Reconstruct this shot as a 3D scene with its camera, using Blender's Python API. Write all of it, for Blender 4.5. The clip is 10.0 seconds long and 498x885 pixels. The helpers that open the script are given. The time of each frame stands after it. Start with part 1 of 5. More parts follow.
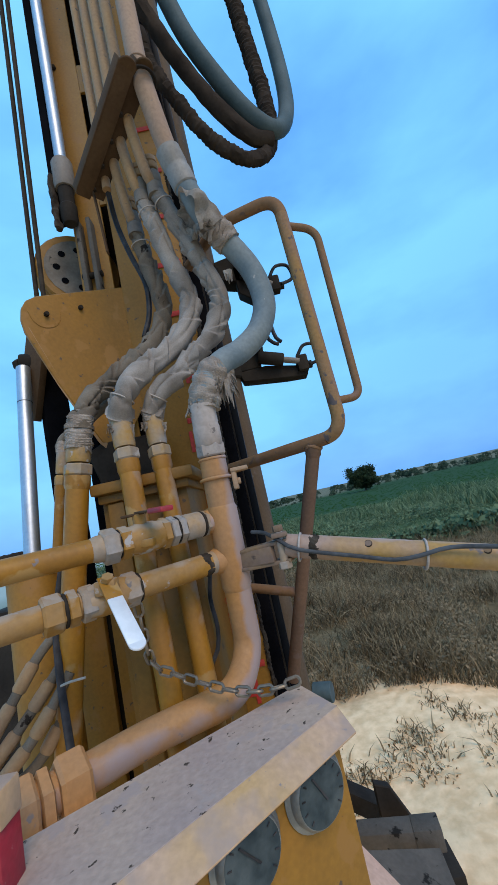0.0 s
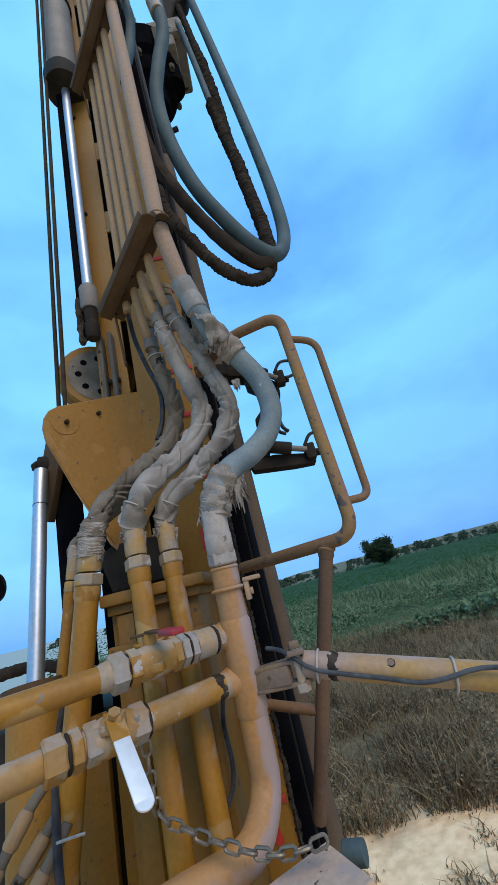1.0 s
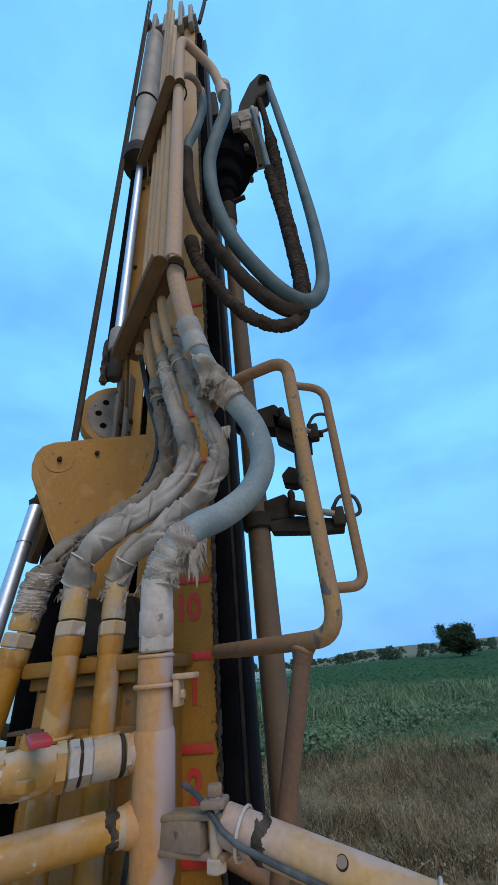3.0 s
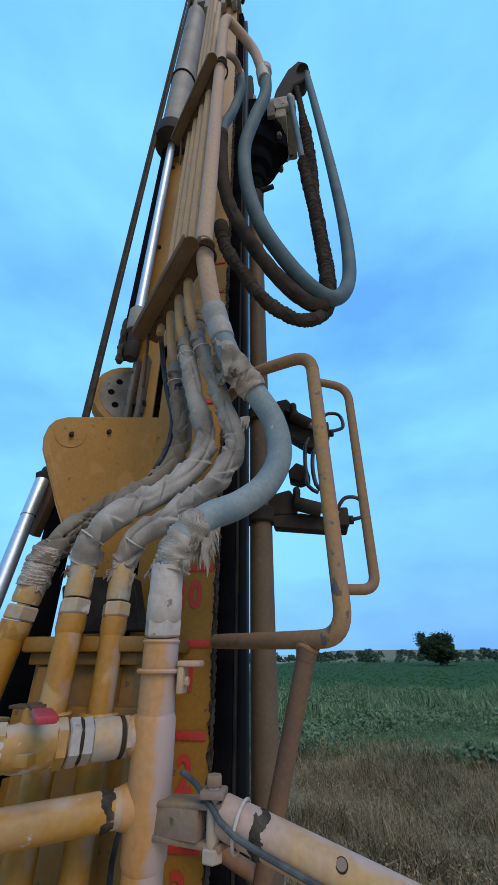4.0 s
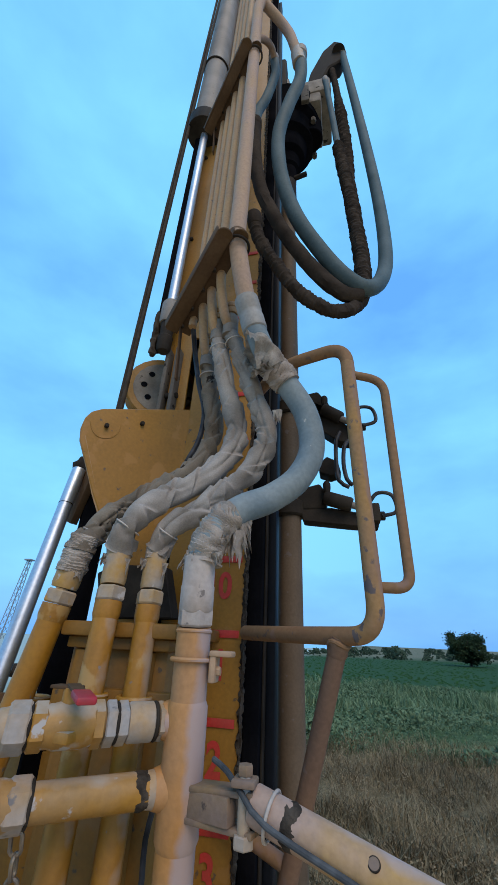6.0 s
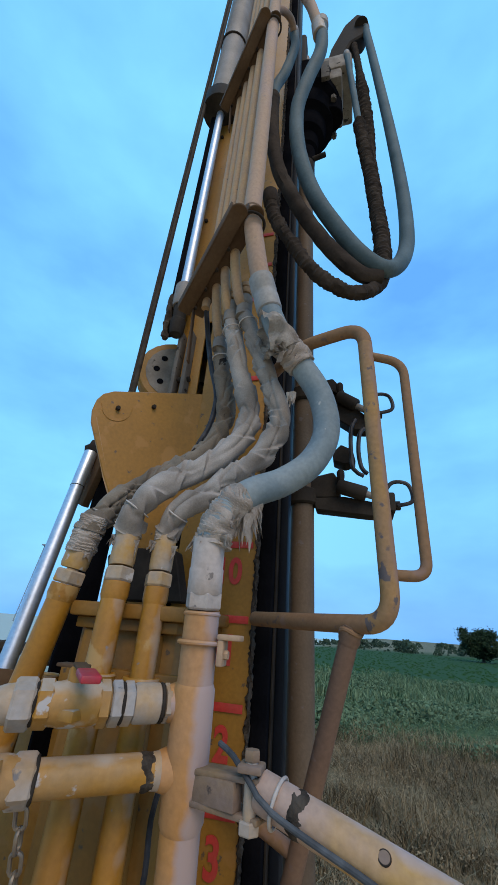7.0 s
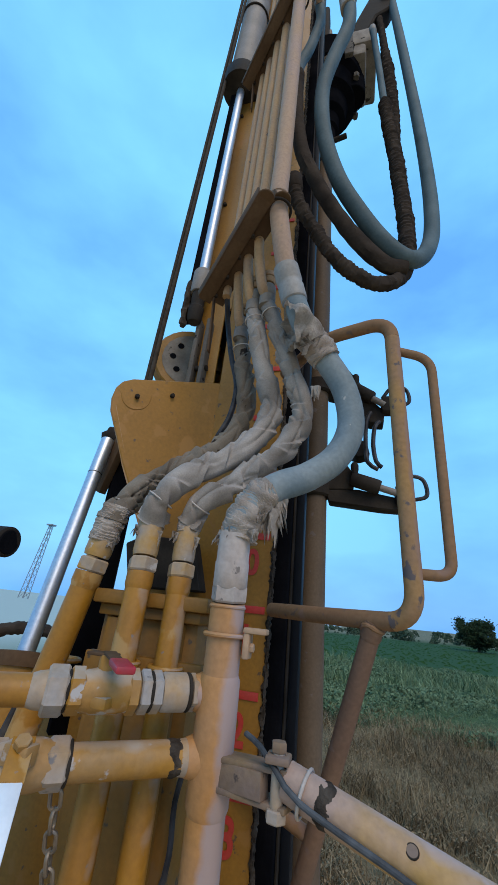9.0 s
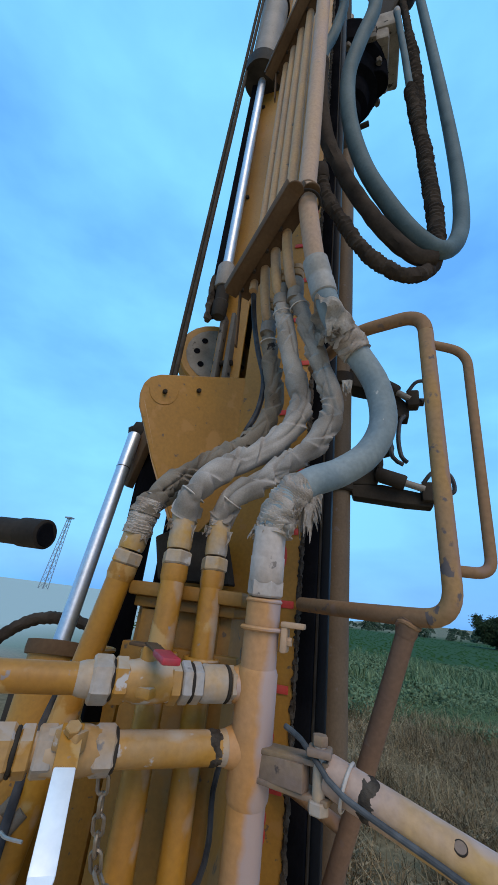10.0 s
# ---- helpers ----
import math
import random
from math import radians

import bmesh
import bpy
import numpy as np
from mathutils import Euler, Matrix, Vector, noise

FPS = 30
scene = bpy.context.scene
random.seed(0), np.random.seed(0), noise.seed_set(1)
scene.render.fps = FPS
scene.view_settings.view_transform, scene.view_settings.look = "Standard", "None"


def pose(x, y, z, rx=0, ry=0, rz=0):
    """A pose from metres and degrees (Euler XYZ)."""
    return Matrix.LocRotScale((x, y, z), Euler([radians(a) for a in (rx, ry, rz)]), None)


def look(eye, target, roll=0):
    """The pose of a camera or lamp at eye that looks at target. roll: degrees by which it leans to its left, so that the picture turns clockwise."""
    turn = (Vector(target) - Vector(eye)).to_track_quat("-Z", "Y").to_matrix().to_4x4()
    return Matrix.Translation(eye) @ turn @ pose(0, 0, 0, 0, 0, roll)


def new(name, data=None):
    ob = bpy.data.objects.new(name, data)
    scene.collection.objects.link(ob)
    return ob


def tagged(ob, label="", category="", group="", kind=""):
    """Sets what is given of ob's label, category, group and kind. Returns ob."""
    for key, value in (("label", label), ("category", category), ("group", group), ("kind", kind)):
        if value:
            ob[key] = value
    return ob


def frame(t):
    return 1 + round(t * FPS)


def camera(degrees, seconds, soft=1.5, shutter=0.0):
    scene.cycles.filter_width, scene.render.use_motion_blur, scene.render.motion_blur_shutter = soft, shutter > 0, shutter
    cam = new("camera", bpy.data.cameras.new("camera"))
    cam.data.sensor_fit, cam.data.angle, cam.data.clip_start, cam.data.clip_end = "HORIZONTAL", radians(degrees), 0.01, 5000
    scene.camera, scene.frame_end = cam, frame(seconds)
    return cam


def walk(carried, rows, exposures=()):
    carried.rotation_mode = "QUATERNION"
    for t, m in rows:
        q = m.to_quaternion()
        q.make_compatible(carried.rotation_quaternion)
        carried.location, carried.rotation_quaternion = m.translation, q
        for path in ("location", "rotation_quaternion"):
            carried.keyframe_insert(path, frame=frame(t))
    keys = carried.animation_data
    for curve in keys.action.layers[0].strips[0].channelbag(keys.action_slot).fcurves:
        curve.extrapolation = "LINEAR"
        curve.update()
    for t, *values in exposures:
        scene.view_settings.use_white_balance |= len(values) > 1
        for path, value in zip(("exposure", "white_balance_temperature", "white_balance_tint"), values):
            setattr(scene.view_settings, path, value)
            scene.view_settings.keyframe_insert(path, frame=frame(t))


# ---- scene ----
cam = camera(66.1, 10.0)
PATH = [
    (0, (-0.001, -0.002, 1.558), (0.0, 1.971, 1.891), -12.6),
    (0.5, (0.014, -0.025, 1.599), (0.037, 1.901, 2.135), -13.5),
    (1, (0.02, -0.046, 1.639), (0.058, 1.827, 2.339), -14.5),
    (1.5, (0.018, -0.049, 1.665), (-0.037, 1.771, 2.493), -14.5),
    (2, (0.062, 0.002, 1.682), (-0.115, 1.773, 2.594), -14.0),
    (2.5, (0.239, 0.108, 1.675), (-0.047, 1.813, 2.68), -9.9),
    (2.7, (0.272, 0.135, 1.675), (-0.008, 1.839, 2.685), -8.1),
    (3.8, (0.223, 0.163, 1.682), (-0.034, 1.889, 2.658), -0.7),
    (4, (0.21, 0.158, 1.683), (-0.05, 1.887, 2.654), -0.1),
    (4.5, (0.201, 0.152, 1.688), (-0.091, 1.883, 2.647), 1.0),
    (5, (0.195, 0.149, 1.689), (-0.131, 1.875, 2.645), 1.6),
    (5.5, (0.196, 0.147, 1.69), (-0.168, 1.87, 2.639), 2.1),
    (7, (0.192, 0.197, 1.68), (-0.282, 1.925, 2.568), 4.6),
    (7.5, (0.175, 0.198, 1.683), (-0.312, 1.936, 2.546), 5.6),
    (8, (0.16, 0.192, 1.686), (-0.327, 1.94, 2.527), 6.1),
    (8.5, (0.144, 0.182, 1.695), (-0.352, 1.932, 2.527), 6.4),
    (9, (0.139, 0.18, 1.695), (-0.357, 1.935, 2.517), 6.3),
    (9.5, (0.113, 0.175, 1.692), (-0.423, 1.923, 2.501), 6.8),
    (10, (0.093, 0.168, 1.691), (-0.474, 1.917, 2.479), 7.2),
]
walk(cam, [(t, look(eye, target, roll)) for t, eye, target, roll in PATH])

# ---- light ----
SUN_EL, SUN_ROT = radians(44), radians(151)
world = bpy.data.worlds.new("sky")
scene.world = world
world.use_nodes = True
wn, wl = world.node_tree.nodes, world.node_tree.links
wn.clear()
w_out, w_bg = wn.new("ShaderNodeOutputWorld"), wn.new("ShaderNodeBackground")
w_sky = wn.new("ShaderNodeTexSky")
w_sky.sky_type, w_sky.sun_disc = "NISHITA", False
w_sky.sun_elevation, w_sky.sun_rotation = SUN_EL, SUN_ROT
w_sky.air_density, w_sky.dust_density, w_sky.ozone_density = 1.0, 1.5, 2.0
w_co = wn.new("ShaderNodeTexCoord")
w_map = wn.new("ShaderNodeMapping")
w_map.inputs["Scale"].default_value = (1.0, 1.0, 2.2)
w_cl = wn.new("ShaderNodeTexNoise")
w_cl.inputs["Scale"].default_value, w_cl.inputs["Detail"].default_value, w_cl.inputs["Roughness"].default_value = 1.7, 6.0, 0.5
w_rp = wn.new("ShaderNodeValToRGB")
w_rp.color_ramp.elements[0].position, w_rp.color_ramp.elements[0].color = 0.34, (1.0, 3.4, 8.0, 1)
w_rp.color_ramp.elements[1].position, w_rp.color_ramp.elements[1].color = 0.64, (2.0, 5.95, 9.5, 1)
w_mix = wn.new("ShaderNodeMixRGB")
w_mix.inputs["Fac"].default_value = 0.85
wl.new(w_co.outputs["Generated"], w_map.inputs["Vector"])
wl.new(w_map.outputs["Vector"], w_cl.inputs["Vector"])
wl.new(w_cl.outputs["Fac"], w_rp.inputs["Fac"])
wl.new(w_sky.outputs["Color"], w_mix.inputs["Color1"])
wl.new(w_rp.outputs["Color"], w_mix.inputs["Color2"])
w_dot = wn.new("ShaderNodeVectorMath")
w_dot.operation = "DOT_PRODUCT"
w_dot.inputs[1].default_value = (0.5, 0.0, -0.87)
w_low = wn.new("ShaderNodeMapRange")
w_low.interpolation_type = "SMOOTHSTEP"
w_low.inputs["From Min"].default_value, w_low.inputs["From Max"].default_value = -0.36, 0.12
w_deep = wn.new("ShaderNodeMixRGB")
w_deep.blend_type = "MULTIPLY"
w_deep.inputs["Color2"].default_value = (0.79, 0.78, 0.91, 1)
wl.new(w_co.outputs["Generated"], w_dot.inputs[0])
wl.new(w_dot.outputs["Value"], w_low.inputs["Value"])
wl.new(w_low.outputs["Result"], w_deep.inputs["Fac"])
wl.new(w_mix.outputs["Color"], w_deep.inputs["Color1"])
wl.new(w_deep.outputs["Color"], w_bg.inputs["Color"])
w_bg.inputs["Strength"].default_value = 0.146
wl.new(w_bg.outputs["Background"], w_out.inputs["Surface"])

sun = new("sun", bpy.data.lights.new("sun", "SUN"))
sun.data.energy, sun.data.angle, sun.data.color = 2.1, radians(35), (1.0, 0.76, 0.52)
sun.matrix_world = look((3.0, -4.2, 8.2), (0.0, 1.2, 2.0))
scene.view_settings.exposure = 0.0


# ---- materials ----
def mat(name, base, rough=0.6, metal=0.0, second=None, scale=8.0, amount=0.5, spots=None, spot_cut=0.62, spot_scale=25.0, bump=0.15, bump_scale=90.0, third=None, spec=0.35, facing_tone=None, facing_dir=(0, 0, 1), facing_cut=0.45):
    """Two tones by large noise, fine grain, worn spots and a fine relief."""
    m = bpy.data.materials.new(name)
    m.use_nodes = True
    n, l = m.node_tree.nodes, m.node_tree.links
    b = n["Principled BSDF"]
    b.inputs["Metallic"].default_value = metal
    b.inputs["Specular IOR Level"].default_value = spec
    co = n.new("ShaderNodeTexCoord")
    info = n.new("ShaderNodeObjectInfo")
    shift = n.new("ShaderNodeVectorMath")
    l.new(co.outputs["Object"], shift.inputs[0])
    l.new(info.outputs["Random"], shift.inputs[1])
    big = n.new("ShaderNodeTexNoise")
    big.inputs["Scale"].default_value, big.inputs["Detail"].default_value = scale, 5
    l.new(shift.outputs["Vector"], big.inputs["Vector"])
    ramp = n.new("ShaderNodeValToRGB")
    ramp.color_ramp.elements[0].position, ramp.color_ramp.elements[1].position = 0.5 - 0.25 * amount, 0.5 + 0.3 * amount
    ramp.color_ramp.elements[0].color = (*base, 1)
    ramp.color_ramp.elements[1].color = (*(second or [c * 0.7 for c in base]), 1)
    l.new(big.outputs["Fac"], ramp.inputs["Fac"])
    colour = ramp.outputs["Color"]
    fine = n.new("ShaderNodeTexNoise")
    fine.inputs["Scale"].default_value, fine.inputs["Detail"].default_value = bump_scale, 4
    l.new(co.outputs["Object"], fine.inputs["Vector"])
    grain = n.new("ShaderNodeMixRGB")
    grain.blend_type = "OVERLAY"
    grain.inputs["Fac"].default_value = 0.25
    l.new(colour, grain.inputs["Color1"])
    l.new(fine.outputs["Fac"], grain.inputs["Color2"])
    colour = grain.outputs["Color"]
    for tone, cut, sc in ((third, 0.59, spot_scale * 0.3), (spots, spot_cut, spot_scale)):
        if tone:
            sp = n.new("ShaderNodeTexNoise")
            sp.inputs["Scale"].default_value, sp.inputs["Detail"].default_value = sc, 6
            l.new(shift.outputs["Vector"], sp.inputs["Vector"])
            sr = n.new("ShaderNodeValToRGB")
            sr.color_ramp.elements[0].position, sr.color_ramp.elements[1].position = cut, cut + 0.04
            l.new(sp.outputs["Fac"], sr.inputs["Fac"])
            mx = n.new("ShaderNodeMixRGB")
            l.new(sr.outputs["Color"], mx.inputs["Fac"])
            l.new(colour, mx.inputs["Color1"])
            mx.inputs["Color2"].default_value = (*tone, 1)
            colour = mx.outputs["Color"]
    if facing_tone:
        # greyer tone on the side facing a given way; settled dust where that is up
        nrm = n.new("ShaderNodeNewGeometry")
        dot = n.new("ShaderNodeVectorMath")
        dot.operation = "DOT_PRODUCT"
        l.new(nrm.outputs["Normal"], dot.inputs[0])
        dot.inputs[1].default_value = Vector(facing_dir).normalized()
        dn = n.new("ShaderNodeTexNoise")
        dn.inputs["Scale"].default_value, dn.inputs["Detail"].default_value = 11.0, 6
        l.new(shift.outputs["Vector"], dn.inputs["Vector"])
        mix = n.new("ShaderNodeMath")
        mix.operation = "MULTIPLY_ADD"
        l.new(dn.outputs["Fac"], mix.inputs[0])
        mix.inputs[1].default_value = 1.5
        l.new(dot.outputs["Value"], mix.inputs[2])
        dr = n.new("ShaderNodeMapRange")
        dr.inputs["From Min"].default_value, dr.inputs["From Max"].default_value = facing_cut + 0.75, facing_cut + 1.05
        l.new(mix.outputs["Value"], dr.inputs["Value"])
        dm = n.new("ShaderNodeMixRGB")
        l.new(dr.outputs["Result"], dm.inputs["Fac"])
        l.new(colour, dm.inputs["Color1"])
        dm.inputs["Color2"].default_value = (*facing_tone, 1)
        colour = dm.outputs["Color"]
    l.new(colour, b.inputs["Base Color"])
    rr = n.new("ShaderNodeMapRange")
    rr.inputs["To Min"].default_value, rr.inputs["To Max"].default_value = rough - 0.12, min(1.0, rough + 0.15)
    l.new(big.outputs["Fac"], rr.inputs["Value"])
    l.new(rr.outputs["Result"], b.inputs["Roughness"])
    bp = n.new("ShaderNodeBump")
    bp.inputs["Strength"].default_value, bp.inputs["Distance"].default_value = bump, 0.004
    l.new(fine.outputs["Fac"], bp.inputs["Height"])
    l.new(bp.outputs["Normal"], b.inputs["Normal"])
    return m


YEL, YEL_DK = (0.288, 0.143, 0.019), (0.215, 0.105, 0.015)
M_YELLOW = mat("yellow_paint", YEL, 0.5, second=YEL_DK, scale=3.5, amount=0.9, spots=(0.10, 0.065, 0.04), spot_cut=0.675, spot_scale=38, bump=0.08, third=(0.27, 0.135, 0.03))
# tank yellow: real grime, plus a base darkened for the shade behind the pipes
M_TANK = mat("grimy_shaded_tank_paint", (0.215, 0.104, 0.014), 0.55, second=(0.14, 0.068, 0.012), scale=5, amount=0.9, spots=(0.06, 0.045, 0.03), spot_cut=0.66, spot_scale=22, bump=0.1, third=(0.17, 0.095, 0.03))
M_PIPE = mat("yellow_pipe_paint", (0.32, 0.148, 0.010), 0.45, second=(0.24, 0.112, 0.020), scale=6, amount=0.8, spots=(0.17, 0.145, 0.14), spot_cut=0.685, spot_scale=34, third=(0.34, 0.20, 0.065), bump=0.1, facing_tone=(0.31, 0.23, 0.17), facing_dir=(0.85, -0.3, 0.4), facing_cut=0.92)
M_PEACH = mat("faded_peach_paint", (0.375, 0.178, 0.05), 0.55, second=(0.325, 0.185, 0.095), scale=7, amount=0.9, spots=(0.12, 0.10, 0.10), spot_cut=0.68, spot_scale=30, bump=0.1, facing_tone=(0.31, 0.232, 0.212), facing_dir=(0.95, -0.2, -0.1), facing_cut=0.45)
M_TAN = mat("dusty_tan_pipe_paint", (0.33, 0.205, 0.095), 0.6, spec=0.15, second=(0.27, 0.185, 0.12), scale=9, amount=0.8, spots=(0.12, 0.10, 0.085), spot_cut=0.67, spot_scale=34, bump=0.1)
M_UNION = mat("peach_union_paint", (0.40, 0.20, 0.075), 0.55, second=(0.36, 0.21, 0.11), scale=9, amount=0.8, spots=(0.22, 0.18, 0.16), spot_cut=0.68, spot_scale=30, bump=0.1)
M_DUSTY = mat("dusty_cream_pipe", (0.29, 0.208, 0.168), 0.7, spec=0.15, second=(0.33, 0.225, 0.14), scale=6, amount=0.8, spots=(0.25, 0.19, 0.15), spot_cut=0.68, spot_scale=24)
M_FITTING = mat("worn_grey_fitting", (0.27, 0.255, 0.245), 0.55, 0.0, second=(0.31, 0.205, 0.105), scale=14, amount=0.6, spots=(0.15, 0.14, 0.14), spot_cut=0.66, bump=0.15)
M_FERRULE = mat("half_painted_ferrule", (0.25, 0.225, 0.20), 0.6, second=(0.34, 0.20, 0.05), scale=16, amount=0.7, spots=(0.36, 0.34, 0.32), spot_cut=0.66, spot_scale=30, third=(0.33, 0.19, 0.045), bump=0.12)
M_BRACKET = mat("worn_tan_bracket_steel", spec=0.1, base=(0.165, 0.122, 0.102), rough=0.7, second=(0.20, 0.135, 0.075), scale=16, amount=0.8, spots=(0.07, 0.055, 0.05), spot_cut=0.66, spot_scale=34, bump=0.25)
M_GREYFIT = mat("grey_crimp_steel", (0.24, 0.235, 0.22), 0.6, second=(0.19, 0.18, 0.165), scale=14, amount=0.7, spots=(0.10, 0.09, 0.085), spot_cut=0.66, spot_scale=30)
M_CRIMP = mat("dark_dusty_crimp", (0.13, 0.12, 0.11), 0.7, second=(0.20, 0.175, 0.145), scale=16, amount=0.8, bump=0.2, spec=0.1)
M_PAPER = mat("stiff_bleached_cloth", (0.47, 0.43, 0.385), 0.95, spec=0.05, second=(0.30, 0.255, 0.215), scale=18, amount=0.7, bump=0.5, bump_scale=160)
M_PALEFIT = mat("pale_dusty_crimp", (0.36, 0.33, 0.31), 0.65, second=(0.30, 0.255, 0.225), scale=14, amount=0.7, spots=(0.15, 0.13, 0.12), spot_cut=0.68, spot_scale=34, third=(0.42, 0.40, 0.39), spec=0.15)
M_CAST = mat("dusty_beige_casting", spec=0.1, base=(0.26, 0.23, 0.195), rough=0.7, second=(0.11, 0.095, 0.08), scale=9, amount=0.8, spots=(0.03, 0.026, 0.022), spot_cut=0.62, spot_scale=14, bump=0.2)
M_BOOM = mat("worn_pink_and_yellow_paint", (0.31, 0.22, 0.175), 0.6, second=(0.36, 0.21, 0.045), scale=5.5, amount=0.45, spots=(0.17, 0.15, 0.15), spot_cut=0.665, spot_scale=30, third=(0.33, 0.27, 0.26), spec=0.2, facing_tone=(0.35, 0.27, 0.24), facing_dir=(0, 0, 1), facing_cut=0.9)
M_HEAD = mat("dusty_dark_casting", spec=0.06, base=(0.075, 0.068, 0.06), rough=0.75, second=(0.13, 0.115, 0.098), scale=8, amount=0.8, spots=(0.02, 0.018, 0.016), spot_cut=0.62, bump=0.25)
M_HOSE_BLUE = mat("grey_blue_hose_rubber", (0.115, 0.155, 0.178), 0.65, spec=0.2, second=(0.22, 0.25, 0.25), scale=7, amount=0.8, spots=(0.42, 0.40, 0.37), spot_cut=0.68, spot_scale=18, bump=0.12)
M_HOSE_TEAL = mat("teal_hose_rubber", (0.040, 0.064, 0.071), 0.65, spec=0.15, second=(0.09, 0.125, 0.138), scale=6, amount=0.8, bump=0.1)
# dark second tone painted into the cloth for the shade of its folds
M_SLEEVE = mat("dusty_fold_shaded_sleeve", spec=0.05, base=(0.35, 0.325, 0.30), rough=0.9, second=(0.12, 0.10, 0.082), scale=9, amount=0.9, bump=0.18, bump_scale=260)
# dark spots are oily dirt and also painted shade for dents
M_SLEEVE_DK = mat("dirty_dent_shaded_sleeve", spec=0.05, base=(0.20, 0.17, 0.135), rough=0.9, second=(0.075, 0.06, 0.046), scale=9, amount=0.9, spots=(0.028, 0.022, 0.018), spot_cut=0.64, spot_scale=28, bump=0.18, bump_scale=260)
M_TAPE = mat("brown_wrapping_tape", spec=0.03, base=(0.024, 0.019, 0.016), rough=0.8, second=(0.055, 0.043, 0.034), scale=12, amount=0.8, bump=0.3)
M_RAG = mat("dusty_torn_cloth", spec=0.12, base=(0.36, 0.325, 0.29), rough=0.95, second=(0.21, 0.17, 0.14), scale=14, amount=0.8, bump=0.5, bump_scale=220)
M_STRIP = mat("brown_steel", spec=0.05, base=(0.07, 0.043, 0.026), rough=0.7, second=(0.10, 0.064, 0.038), scale=7, amount=0.8, bump=0.15)
M_RAIL = mat("rusty_tan_rail_paint", spec=0.08, base=(0.205, 0.122, 0.066), rough=0.7, second=(0.17, 0.10, 0.058), scale=5, amount=0.8, spots=(0.13, 0.09, 0.07), spot_cut=0.63, spot_scale=30, third=(0.20, 0.125, 0.09), bump=0.12)
M_LEG = mat("rusty_brown_rail_paint", spec=0.06, base=(0.135, 0.085, 0.062), rough=0.7, second=(0.17, 0.105, 0.07), scale=7, amount=0.8, spots=(0.16, 0.11, 0.09), spot_cut=0.63)
M_ROD = mat("dull_brown_drill_steel", spec=0.12, base=(0.085, 0.062, 0.043), rough=0.6, metal=0.0, second=(0.125, 0.093, 0.064), scale=4, amount=0.8, spots=(0.12, 0.10, 0.09), spot_cut=0.66)
M_BLACK = mat("greasy_black_steel", spec=0.0, base=(0.004, 0.0045, 0.006), rough=0.7, second=(0.009, 0.009, 0.011), scale=9, amount=0.8, bump=0.3)
# blue in the base colour stands for the sheen along the rail
M_OILED = mat("oily_blue_sheen_steel", (0.004, 0.006, 0.010), 0.5, second=(0.008, 0.010, 0.014), scale=7, amount=0.8, bump=0.1, spec=0.1)
M_GREASE = mat("dry_dark_grease", spec=0.03, base=(0.022, 0.018, 0.015), rough=0.8, second=(0.075, 0.062, 0.05), scale=40, amount=0.8, bump=0.8, bump_scale=160)
M_DARK = mat("dark_steel", spec=0.05, base=(0.018, 0.015, 0.013), rough=0.65, metal=0.0, second=(0.04, 0.034, 0.028), scale=9, amount=0.8)
M_GREYSTEEL = mat("grey_barrel_paint", (0.20, 0.18, 0.16), 0.6, second=(0.14, 0.125, 0.11), scale=5, amount=0.8, spots=(0.14, 0.12, 0.10), spot_cut=0.66)
M_CHROME = mat("chrome_rod", (0.50, 0.56, 0.64), 0.42, 0.85, second=(0.42, 0.47, 0.54), scale=3, bump=0.01)
M_STEEL = mat("bare_bright_steel", (0.80, 0.81, 0.82), 0.45, 0.3, second=(0.70, 0.72, 0.74), scale=9, amount=0.4, bump=0.03, spots=(0.4, 0.38, 0.36), spot_cut=0.72)
M_RED = mat("red_grip", (0.33, 0.02, 0.035), 0.45, second=(0.26, 0.03, 0.04), scale=20, spots=(0.4, 0.25, 0.22), spot_cut=0.66)
M_MARK = mat("red_mark_paint", (0.42, 0.03, 0.025), 0.6, second=(0.35, 0.04, 0.03), scale=20)
M_CHAIN = mat("oily_chain_steel", (0.16, 0.14, 0.12), 0.45, 0.6, second=(0.25, 0.20, 0.14), scale=40, amount=0.8)
M_ROPE = mat("wire_rope", spec=0.05, base=(0.035, 0.028, 0.022), rough=0.7, metal=0.0, second=(0.055, 0.045, 0.036), scale=30)
M_CABLE = mat("black_cable", (0.012, 0.013, 0.016), 0.5, spec=0.2, second=(0.05, 0.05, 0.055), scale=20)
M_DUSTCABLE = mat("dusty_black_cable", (0.02, 0.023, 0.027), 0.6, spec=0.2, second=(0.10, 0.11, 0.12), scale=26, amount=0.9, bump=0.2)
M_TIE = mat("dusty_white_tie", (0.42, 0.38, 0.345), 0.6, second=(0.30, 0.26, 0.23), scale=30, amount=0.8)
M_PANEL = mat("dusty_panel_cover", (0.32, 0.248, 0.23), 0.85, second=(0.47, 0.35, 0.25), scale=3.2, amount=1.0, spots=(0.06, 0.045, 0.035), spot_cut=0.655, spot_scale=55, third=(0.35, 0.28, 0.25), bump=0.35, spec=0.1)
M_LIP = mat("worn_cream_lip", (0.47, 0.325, 0.26), 0.65, second=(0.45, 0.28, 0.09), scale=5, amount=0.7, spots=(0.22, 0.19, 0.19), spot_cut=0.67, spot_scale=34, bump=0.1, facing_tone=(0.32, 0.25, 0.22), facing_dir=(0, 0, 1), facing_cut=0.85, spec=0.2)
